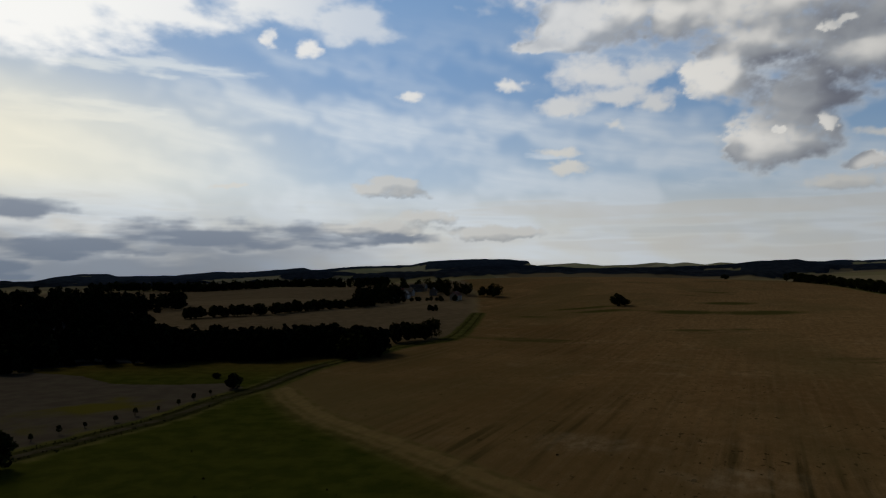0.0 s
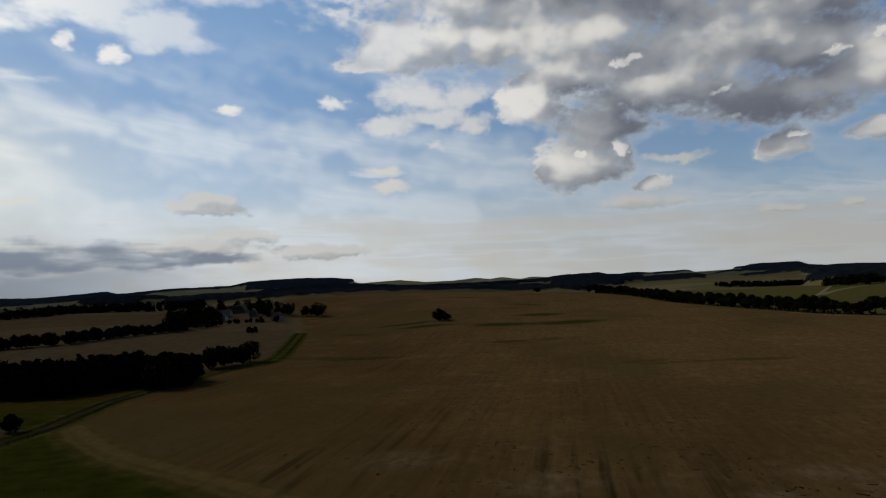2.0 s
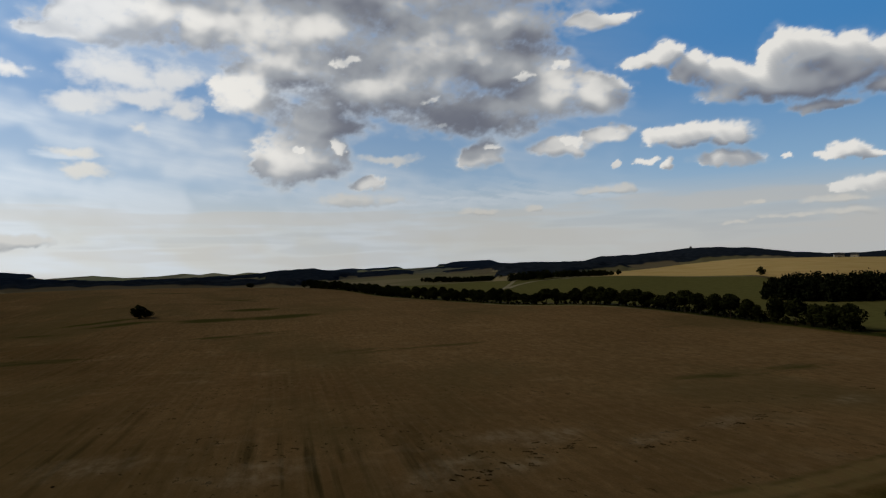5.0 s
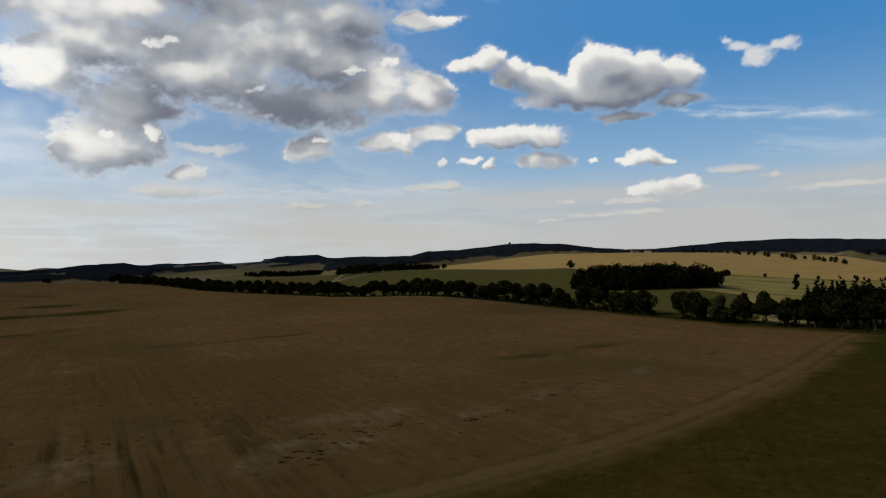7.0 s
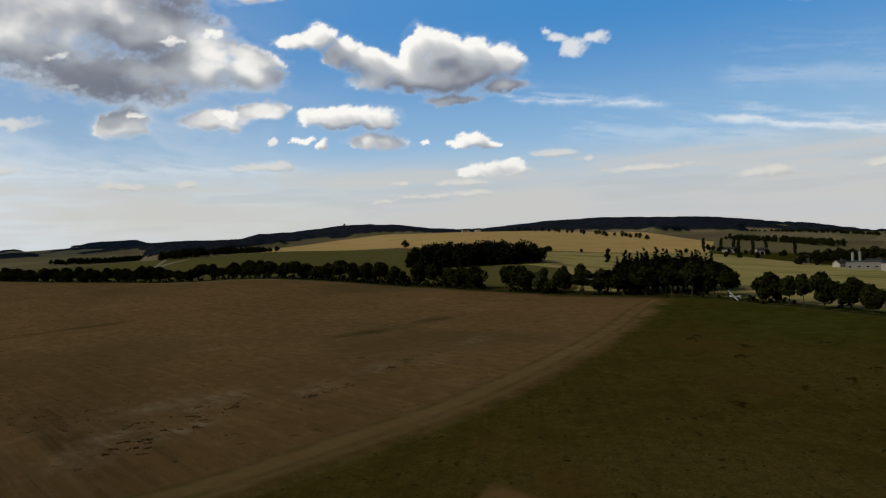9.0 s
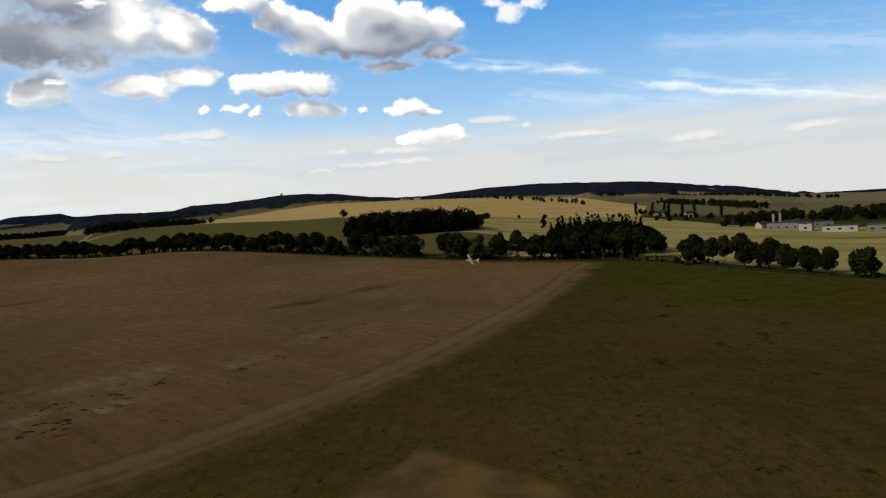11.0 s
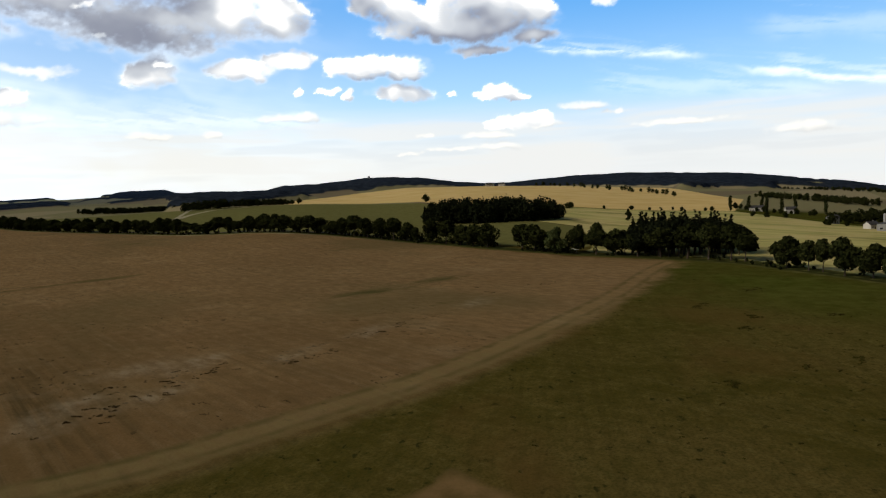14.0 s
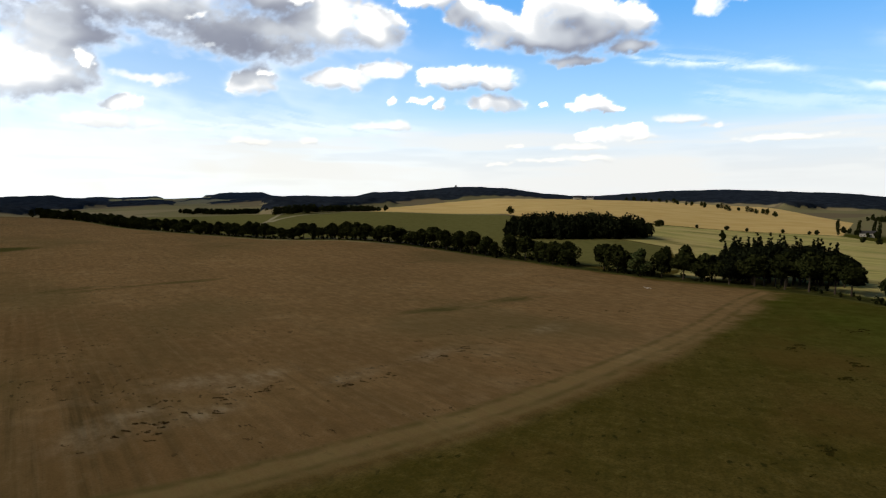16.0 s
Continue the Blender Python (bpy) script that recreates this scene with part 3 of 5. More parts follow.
MID_CUMULUS = [(45.9, 10.2, 1.8, 1.2), (52.3, 10.5, 2.3, 0.85), (56.2, 11.3, 2.1, 0.85), (56.0, 20.2, 2.4, 0.65), (52.8, 17.1, 0.8, 0.4), (49.5, 16.6, 0.9, 0.6)]
WISPY = [(16.4, 16.2, 2.7, 1.3), (20.9, 16.2, 1.6, 1.0), (14.2, 13.9, 2.0, 0.85), (18.1, 12.2, 0.55, 0.5), (21.3, 13.8, 1.3, 0.95), (18.0, 14.6, 3.0, 0.9), (38, 10.0, 2.0, 0.5)]
RIGHT_CUMULUS = [(59.1, 16.6, 1.5, 0.55), (61.1, 16.8, 1.2, 0.9), (63.1, 15.6, 1.6, 0.95), (65.3, 14.8, 1.8, 1.0), (67.5, 14.1, 2.2, 0.95), (69.8, 15.5, 1.5, 1.6), (71.6, 15.6, 1.8, 1.4),
                 (73.8, 14.8, 1.8, 1.5), (76.4, 14.4, 1.7, 1.1), (71.4, 13.2, 2.7, 1.0), (76.7, 12.6, 1.8, 0.6), (72.2, 11.8, 2.0, 0.4), (67.0, 13.6, 3.0, 0.8), (70.6, 13.6, 4.4, 1.2), (73, 13.8, 4.2, 1.2)]
WISPY_RIGHT = [(80.9, 15.9, 1.1, 0.5), (82.3, 15.2, 1.1, 0.9), (84.0, 15.6, 1.0, 0.5), (80.1, 16.5, 0.4, 0.4)]
BROKEN_RIGHT = [(101, 16.3, 1.9, 0.5), (60.2, 10.7, 1.2, 0.6), (63.3, 10.6, 3.3, 0.8), (65.9, 10.0, 1.5, 0.5), (65.6, 8.5, 2.0, 0.65)]
BROKEN_LOW = [(57.0, 8.7, 0.3, 0.26), (59.1, 8.8, 0.7, 0.3), (61.0, 8.4, 0.4, 0.5), (73.3, 8.2, 1.4, 0.65), (75.0, 7.8, 0.9, 0.26), (69.6, 8.3, 0.4, 0.22), (75.6, 5.9, 2.3, 0.65), (72.9, 5.8, 0.8, 0.36)]
LOW_PUFFS = [(72.4, 4.8, 1.8, 0.32), (72.8, 3.8, 2.0, 0.28), (77.3, 5.5, 1.1, 0.3), (96.4, 3.8, 1.8, 0.38), (80.2, 6.7, 2.0, 0.26), (83.2, 6.2, 0.7, 0.2), (45.4, 5.4, 1.2, 0.28), (50.4, 5.5, 0.7, 0.25), (55.4, 6.8, 1.7, 0.28),
             (67.2, 5.0, 0.5, 0.17), (57.8, 6.8, 0.7, 0.4), (69.5, 3.8, 1.6, 0.16), (66.0, 3.6, 1.2, 0.14), (35.1, 6.6, 2.8, 0.5), (105, 4.0, 1.6, 0.3), (88, 5.0, 3.0, 0.25)]
STRATUS = [(-28, 5.3, 4.4, 1.0), (-13, 3.2, 13, 1.6), (-27, 2.3, 12, 1.3), (-33, 6.0, 4, 0.8), (-35, 1.0, 12, 1.6), (0, 3.0, 5, 0.5)]
CIRRUS = [(13.2, 10.0, 2.8, 0.5), (14.1, 8.9, 1.9, 0.35), (40, 6.3, 9, 0.6), (-24, 12.5, 10, 1.2), (-20, 16, 9, 0.8)]


# streaks: from bearing, to bearing, elevation, rise, sag, half width, strength
STREAKS = [(75.5, 90.5, 11.9, -1.6, 0.6, 0.20, 0.75), (91, 115, 9.0, -4.4, 0.6, 0.26, 0.9), (80, 100, 8.8, -1.5, 1.0, 0.5, 0.3), (92, 116, 12.0, -3.0, 1.0, 0.6, 0.25), (28, 62, 6.2, 1.2, 0.8, 0.5, 0.6), (20, 50, 7.4, 0.5, 0.5, 0.4, 0.4)]


def blobs(spec, az, el, flat=0.75):
    total = np.zeros(az.shape)
    for a, e, w, h in spec:
        de = el - e
        d = 1 - ((az - a) / w) ** 2 - np.where(de < 0, de / (h * flat), de / h) ** 2
        total += np.exp(5 * np.clip(d, -3, 1))
    return np.log(np.maximum(total, 1e-6)) / 5


warp_a = fbm(SA / 2.6 + 50, SE / 1.9 + 20, 5) - 0.5
warp_e = fbm(SA / 2.6 + 90, SE / 1.9 + 70, 5) - 0.5
fine_a = fbm(SA / 0.9 + 21, SE / 0.7 + 33, 4, 0.55) - 0.5
fine_e = fbm(SA / 0.9 + 61, SE / 0.7 + 83, 4, 0.55) - 0.5


def billows(x, y):
    """Rounded heads of cloud: 1 on a head's top, 0 in the creases."""
    xi, yi = np.floor(x).astype(int), np.floor(y).astype(int)
    near = np.full(x.shape, 9.0)
    for dx in (-1, 0, 1):
        for dy in (-1, 0, 1):
            px = xi + dx + TABLE[(yi + dy) & 255, (xi + dx) & 255]
            py = yi + dy + TABLE[(yi + dy + 97) & 255, (xi + dx + 41) & 255]
            near = np.minimum(near, (px - x) ** 2 + (py - y) ** 2)
    return np.sqrt(np.clip(1 - near / 0.8, 0, 1))


ba, be = SA + warp_a * 1.2 + fine_a * 0.35, SE + warp_e * 0.8 + fine_e * 0.25


def lit_from_left(field, steps):
    """Difference of a thickness field towards the light, up and to the left."""
    up = np.concatenate([field[steps:], np.repeat(field[-1:], steps, 0)])
    left = np.concatenate([np.repeat(up[:, :1], steps, 1), up[:, :-steps]], 1)
    return field - left


def blurred(field, passes):
    for i in range(passes):
        for axis in (0, 1):
            field = (np.roll(field, 1, axis) + 2 * field + np.roll(field, -1, axis)) / 4
    return field


fray_a = fbm(SA / 0.45 + 14, SE / 0.36 + 51, 3, 0.6) - 0.5
tear = fbm((SA + 0.6 * SE) / 1.7 + 9, SE / 0.9 + 27, 5, 0.58) - 0.5
# heaped lumps from large to small, the outline of a fair-weather cloud
lumps = 0.38 * billows(ba / 2.3 + 15, be / 1.7 + 23) + 0.28 * billows(ba / 1.15 + 35, be / 0.9 + 13) + 0.20 * billows(SA / 0.58 + fine_a * 0.9 + 75, SE / 0.46 + fine_e * 0.8 + 43) + 0.14 * billows(SA / 0.30 + fray_a * 0.8 + 7, SE / 0.25 + fray_a * 0.7 + 91)
cum_d = blobs([(a, e, w * 1.14, h * 1.18) for a, e, w, h in BIG_CUMULUS] + MID_CUMULUS, SA + warp_a * 1.7 + fine_a * 0.8, SE + warp_e * 1.1 + fine_e * 0.6)
right_d = blobs([(a, e, w * 1.12, h * 1.22) for a, e, w, h in RIGHT_CUMULUS + BROKEN_RIGHT + BROKEN_LOW], SA + warp_a * 0.8 + fine_a * 0.9 + fray_a * 0.4, SE + warp_e * 0.5 + fine_e * 0.6 + fray_a * 0.25, 0.7)
low_d = blobs([(a, e, w * 1.2, h * 1.5) for a, e, w, h in LOW_PUFFS], SA + warp_a * 1.6 + fine_a * 1.4, SE + warp_e * 0.4 + fine_e * 0.4, 0.5)
puff = smooth(-0.3, 1.3, low_d + tear * 1.3 + fray_a * 0.5 + (lumps - 0.6) * 1.5) * 0.75
puff_tone = np.clip(0.55 + lit_from_left(blurred(puff, 3), 4) * 1.6, 0, 1)
# thin, torn clouds on the left
small_d = blobs([(a, e, w * 1.2, h * 1.5) for a, e, w, h in SMALL_LEFT], SA + warp_a * 1.8 + fine_a * 1.4, SE + warp_e * 0.8 + fine_e * 0.7)
wispy_d = blobs([(a, e, w * 1.25, h * 1.25) for a, e, w, h in WISPY] + WISPY_RIGHT, SA + warp_a * 1.6 + fine_a * 1.2, SE + warp_e * 1.0 + fine_e * 0.8)
wisp = np.maximum(smooth(0.0, 1.3, small_d + tear * 1.6 + (lumps - 0.6) * 0.8), smooth(-0.25, 1.15, wispy_d + tear * 1.2 + (lumps - 0.6) * 1.0) * 0.85)
grey_d = blobs(GREY_LEFT, SA + warp_a * 3.0 + fine_a * 1.6, SE + warp_e * 0.9 + fine_e * 0.6, 0.8)
grey_low = smooth(-0.35, 0.85, grey_d + tear * 2.0 + (lumps - 0.6) * 1.0) * 0.85
grey_tone = np.clip(0.40 + lit_from_left(blurred(grey_low, 5), 7) * 1.1 + (lumps - 0.6) * 0.6, 0, 1)

body_d = np.maximum(cum_d, right_d)
big_share = 1 - smooth(56.5, 59, SA + (SE - 14) * 0.12)
dens_d = np.minimum(body_d, 0.85) + (lumps - 0.60) * 0.95 + tear * (0.55 + 0.45 * big_share) + fray_a * 0.42
# thickness of cloud towards the light, summed from above and from the left
thick = np.clip(dens_d + 0.15, 0, 1.15)
depth, long_depth = np.zeros_like(thick), np.zeros_like(thick)
run, long_run = np.zeros(thick.shape[1]), np.zeros(thick.shape[1])
for row in range(thick.shape[0] - 1, -1, -1):
    run = run * math.exp(-0.095 / 1.1) + thick[row] * 0.095
    long_run = long_run * math.exp(-0.095 / 3.2) + thick[row] * 0.095
    if row % 2:
        run, long_run = np.roll(run, 1), np.roll(long_run, 1)
    depth[row], long_depth[row] = run, long_run
# crisp tops, soft bases
cumulus = smooth(-0.06, 0.30 + 0.75 * np.clip(depth, 0, 1), dens_d)
# relief of the heaped lumps, lit from above and the left
swell = np.clip(body_d, 0, 1) * 0.8 + blurred(lumps, 1) * 1.1 + fbm(SA / 3.6 + 11, SE / 2.2 + 5, 4) * 0.9
relief = lit_from_left(blurred(swell, 16), 16) * 0.95 + lit_from_left(blurred(swell, 6), 8) * 0.36 + lit_from_left(blurred(swell, 1), 3) * 0.13
# broad lit and shaded masses: bearing, elevation, half width, half height, amount
MASSES = [(19, 19.4, 8, 2.8, 0.24), (26.2, 15.4, 2.6, 1.8, 0.36), (32.2, 20.8, 2.4, 1.8, 0.48), (47, 13.6, 8, 2.6, -0.42), (35, 13.2, 5, 2.0, -0.30), (50, 19, 6, 2.2, -0.12), (46, 20, 7, 2.6, -0.08), (52.5, 15.0, 2.2, 1.5, 0.22),
          (49, 17.2, 3.0, 1.0, 0.10), (28, 10.2, 1.5, 1.4, 0.22), (44.6, 10.0, 1.2, 0.9, -0.15), (47, 11.0, 1, 0.6, 0.25)]
broad = sum(v * np.exp(-((SA - a) / w) ** 2 - ((SE - e) / h) ** 2) for a, e, w, h, v in MASSES)
# small bright breaks, torn at their edges
BREAKS = [(34.7, 18.1, 1.2, 0.55), (49.5, 16.6, 0.7, 0.5), (52.8, 17.1, 0.7, 0.35), (47.0, 10.7, 1.0, 0.3), (57.4, 12.4, 0.5, 0.35), (33.7, 11.0, 0.5, 0.7), (30.3, 11.0, 0.5, 0.25), (41.5, 15.0, 0.7, 0.25), (42.6, 12.7, 0.5, 0.25), (53.2, 10.9, 0.9, 0.35)]
break_d = blobs(BREAKS, SA + warp_a * 1.0 + fine_a * 1.2, SE + warp_e * 0.7 + fine_e * 0.9)
patch = fbm((SA + 0.9 * SE + warp_a * 2.5) / 5.6 + 3, (SE + warp_e * 2) / 2.7 + 8, 4, 0.38) - 0.5
edge_glow = (1 - smooth(0.02, 0.55, dens_d)) * smooth(-0.12, 0.18, lit_from_left(blurred(thick, 10), 10))
furrow = blurred(lumps, 3) - 0.6
tone_big = 0.34 + 0.12 * np.exp(-0.75 * np.maximum(long_depth - 0.5, 0)) + broad + patch * 0.95 + furrow * 0.26 + np.clip(relief, -0.45, 0.5) * 0.52 + smooth(-0.25, 0.95, break_d + tear * 1.7 + (lumps - 0.6) * 1.7) * 0.54 + 0.34 * edge_glow
tone_right = 0.16 + 0.80 * np.exp(-2.3 * np.maximum(depth - 0.30, 0)) + np.clip(relief, -0.35, 0.35) * 0.60 + 0.06 * edge_glow
tone_big = 0.5 + 0.5 * np.tanh(1.85 * (tone_big - 0.465))
cloud_light = np.clip(tone_big * big_share + tone_right * (1 - big_share), 0, 1)
cumulus = cumulus * (1 - 0.25 * (1 - smooth(14, 22, SA)))
# thin torn mist round the heavier clouds
mist = smooth(-0.6, 0.5, blurred(dens_d, 2) + tear * 1.3) * (0.16 + 0.18 * big_share)
wisp = np.maximum(wisp, mist)
left_d = blobs(HIGH_LEFT, SA + warp_a * 3.0, SE + warp_e * 1.6) + (fbm(SA / 4 + 2, SE / 1.6 + 5, 5) - 0.5) * 1.0
high_left = smooth(-0.1, 0.85, left_d + tear * 0.8) * (1 - 0.25 * smooth(-14, -2, SA))
strat_d = blobs(STRATUS, SA + warp_a * 4, SE + warp_e * 1.3, 1.0) + (fbm(SA / 5 + 8, SE / 0.8 + 5, 5) - 0.5) * 1.5
stratus = smooth(0.0, 1.0, strat_d)
low_bank = (1 - smooth(1.4, 4.6, SE + (fbm(SA / 6 + 2, SE / 1.2 + 4, 5) - 0.5) * 4.5)) * (1 - smooth(-16, 10, SA))
stratus = np.maximum(stratus, low_bank * 0.85)
cirrus_d = blobs(CIRRUS, SA + warp_a * 2.0, SE + warp_e * 0.9, 1.0) + (fbm((SA - 2 * SE) / 3.5 + 2, (SE + 0.05 * SA) / 0.5 + 9, 5) - 0.5) * 1.9
cirrus = smooth(0.0, 1.2, cirrus_d) * 0.8
veil = smooth(0.34, 0.70, fbm((SA + 1.5 * SE) / 7 + 1 + warp_a, SE / 2.6 + 6 + SA * 0.02 + warp_e, 6, 0.55)) * (1 - smooth(30, 66, SA)) * (1 - smooth(14, 23, SE)) * 0.7
bands = fbm(SA / 11 + 31, SE / 0.9 + 16, 5) * (1 - smooth(5, 9, SE))
# long feathery streaks
streak_n = fbm((SA + 3 * SE) / 1.6 + 5, (SE + 0.1 * SA) / 0.35 + 2, 5, 0.55)
for a0, a1, e0, slope, sag, wid, amt in STREAKS:
    t = np.clip((SA - a0) / (a1 - a0), 0, 1)
    line = e0 + slope * t - sag * t * t + warp_e * 1.0 + fine_e * 0.35
    off = SE - line
    body_w = np.where(off > 0, wid * 0.8, wid * 1.5)
    mask = np.exp(-(off / body_w) ** 2) * smooth(0, 0.15, t) * (1 - smooth(0.8, 1.0, t)) * ((SA > a0) & (SA < a1))
    feather = np.exp(-(np.maximum(off, 0) / (wid * 4)) ** 2 - (np.minimum(off, 0) / (wid * 1.2)) ** 2) * smooth(0, 0.2, t) * (1 - smooth(0.7, 1.0, t)) * ((SA > a0) & (SA < a1))
    cirrus = np.maximum(cirrus, amt * np.maximum(mask * smooth(0.22, 0.62, streak_n + 0.08), 0.55 * feather * smooth(0.42, 0.75, streak_n)))
# old vapour trails
for (a0, e0), (a1, e1), wid, amt in (((-5.6, 9.4), (-2.0, 12.4), 0.10, 0.35), ((-29.5, 9.4), (-25.0, 9.8), 0.16, 0.5), ((-27.3, 12.2), (-26.2, 8.6), 0.16, 0.4)):
    dx, dy = a1 - a0, e1 - e0
    t = np.clip(((SA - a0) * dx + (SE - e0) * dy) / (dx * dx + dy * dy), 0, 1)
    near = np.hypot(SA - a0 - t * dx, SE - e0 - t * dy)
    cirrus = np.maximum(cirrus, amt * np.exp(-(near / wid) ** 2) * np.sin(np.pi * np.clip(t, 0.02, 0.98)))
veil = np.maximum(blurred(veil, 7) * (0.75 + 0.5 * streak_n), cirrus)

radius = 4880.0
sky_v = np.stack([radius * np.cos(np.radians(SE)) * np.sin(np.radians(SA)), radius * np.cos(np.radians(SE)) * np.cos(np.radians(SA)), 34 + radius * np.sin(np.radians(SE))], -1).reshape(-1, 3)
sidx = np.arange(SA.size).reshape(SA.shape)
sq = np.stack([sidx[:-1, :-1], sidx[1:, :-1], sidx[1:, 1:], sidx[:-1, 1:]], -1).reshape(-1, 4)
sky_mesh = fast_mesh("backdrop", sky_v, sq, None, True)
for nm, val in (("cumulus", cumulus), ("cloud_light", cloud_light), ("high_cloud", high_left), ("stratus", stratus), ("veil", veil), ("wisp", wisp), ("grey_low", grey_low), ("grey_tone", grey_tone), ("puff", puff), ("puff_tone", puff_tone), ("bands", bands), ("bearing", SA / 100), ("height", SE / 30)):
    put_attr(sky_mesh, nm, val.ravel())


def sky_material():
    k = Mat("sky_with_clouds")
    az, el = k.attr("bearing"), k.attr("height")
    right = k.step(az, 0.0, 0.85)
    top = k.mix(right, (0.20, 0.345, 0.58), (0.058, 0.245, 0.56))
    low = k.mix(right, (0.51, 0.61, 0.69), (0.36, 0.55, 0.72))
    col = k.mix(k.step(el, 0.05, 0.62), low, top)
    haze = k.mix(k.step(az, -0.35, 0.2), (0.62, 0.595, 0.525), (0.63, 0.64, 0.612))
    haze = k.mix(k.step(az, 0.40, 0.75), haze, (0.535, 0.552, 0.552))
    hazy_el = k.math("SUBTRACT", el, k.math("MULTIPLY", k.math("SUBTRACT", k.attr("bands"), 0.25), 0.10))
    col = k.mix(k.step(hazy_el, 0.06, 0.31, 1.0, 0.0), col, haze)
    glow = k.math("MULTIPLY", k.step(az, -0.40, 0.02, 1.0, 0.0), k.step(el, 0.15, 0.28))
    glow = k.math("MULTIPLY", glow, k.step(el, 0.34, 0.62, 0.95, 0.2))
    col = k.mix(k.attr("veil"), col, (0.66, 0.725, 0.79))
    col = k.mix(glow, col, (0.95, 0.89, 0.70))
    col = k.mix(k.attr("high_cloud"), col, k.mix(k.step(az, -0.3, 0.0), (0.96, 0.955, 0.93), (0.70, 0.735, 0.77)))
    col = k.mix(k.math("MULTIPLY", k.step(k.attr("bands"), 0.42, 0.62), 0.4), col, (0.56, 0.55, 0.525))
    col = k.mix(k.math("MULTIPLY", k.step(k.attr("bands"), 0.46, 0.30), k.math("MULTIPLY", k.step(el, 0.02, 0.10, 0.0, 0.2), k.step(el, 0.14, 0.24, 1.0, 0.0))), col, (0.40, 0.415, 0.43))
    col = k.mix(k.attr("puff"), col, k.mix(k.attr("puff_tone"), (0.44, 0.445, 0.44), (0.70, 0.675, 0.62)))
    col = k.mix(k.attr("wisp"), col, k.mix(k.step(el, 0.2, 0.6), (0.66, 0.66, 0.63), (0.80, 0.80, 0.79)))
    col = k.mix(k.attr("grey_low"), col, k.mix(k.attr("grey_tone"), (0.25, 0.275, 0.305), (0.58, 0.575, 0.55)))
    lit = k.attr("cloud_light")
    body = k.mix(k.step(lit, 0.0, 0.5), (0.175, 0.19, 0.24), (0.40, 0.425, 0.46))
    body = k.mix(k.step(lit, 0.42, 0.93), body, (0.93, 0.912, 0.87))
    body = k.mix(k.step(el, 0.0, 0.30, 0.75, 0.0), body, haze)
    col = k.mix(k.attr("cumulus"), col, body)
    dark = k.mix(k.step(el, 0.0, 0.2), (0.135, 0.172, 0.232), (0.215, 0.25, 0.31))
    col = k.mix(k.math("MULTIPLY", k.attr("stratus"), 0.95), col, dark)
    gain = k.math("ADD", k.step(az, -0.1, 0.44, 4.75, 3.15), k.step(az, 0.46, 0.64, 0.0, 0.17))
    em = k.node("ShaderNodeEmission", Color=col, Strength=gain)
    k.feed(k.nt.nodes["Material Output"].inputs["Surface"], em.outputs[0])
    k.m.cycles.emission_sampling = "NONE"
    return k.m


sky = new("backdrop", sky_mesh)
sky.data.materials.append(sky_material())
tagged(sky, "blue summer sky with grey and white cumulus clouds", "sky", kind="structure")


# ---- building blocks for things ----
def empty(name, label, category, group="", m=None):
    ob = new(name)
    ob.empty_display_size = 0.5
    tagged(ob, label, category, group)
    if m is not None:
        ob.matrix_basis = m
    return ob


def part(name, data, material, parent, label=""):
    """One mesh object under a thing or a part, from a bmesh or a mesh."""
    if isinstance(data, bmesh.types.BMesh):
        me = bpy.data.meshes.new(name)
        data.to_mesh(me)
        data.free()
    else:
        me = data
    if not me.materials:
        me.materials.append(material)
    ob = new(name, me)
    ob.parent = parent
    if label:
        ob["label"] = label
    return ob


def tube(verts, faces, a, b, ra, rb, sides=6):
    a, b = Vector(a), Vector(b)
    q = (b - a).to_track_quat("Z", "Y").to_matrix()
    n = len(verts)
    for c, r in ((a, ra), (b, rb)):
        for i in range(sides):
            t = 2 * math.pi * i / sides
            verts.append(c + q @ Vector((r * math.cos(t), r * math.sin(t), 0)))
    for i in range(sides):
        j = (i + 1) % sides
        faces.append((n + i, n + j, n + sides + j, n + sides + i))


def leaf_cards(rs, centres, radii, count, size, squash=0.8, core=0.55):
    """Small leaf sprays spread through the outer part of some lobes: vertices of quads."""
    centres, radii = np.array(centres), np.array(radii)
    pick = rs.choice(len(centres), count, p=radii ** 1.6 / (radii ** 1.6).sum())
    d = rs.normal(size=(count, 3))
    d /= np.linalg.norm(d, axis=1)[:, None]
    rad = radii[pick] * (core + (1.08 - core) * rs.rand(count) ** 0.5)
    p = centres[pick] + d * rad[:, None] * (1, 1, squash)
    n = d + rs.normal(size=(count, 3)) * 0.6
    n /= np.linalg.norm(n, axis=1)[:, None]
    u = np.cross(n, rs.normal(size=(count, 3)))
    u /= np.linalg.norm(u, axis=1)[:, None]
    w = np.cross(n, u)
    s = size * (0.6 + 0.8 * rs.rand(count))[:, None]
    u, w = u * s, w * s * (0.5 + 0.4 * rs.rand(count))[:, None]
    return np.stack([p - u, p - 0.2 * u - w, p + u, p + 0.1 * u + w], 1).reshape(-1, 3)


def cards_mesh(name, v):
    return fast_mesh(name, v, np.arange(len(v)).reshape(-1, 4))


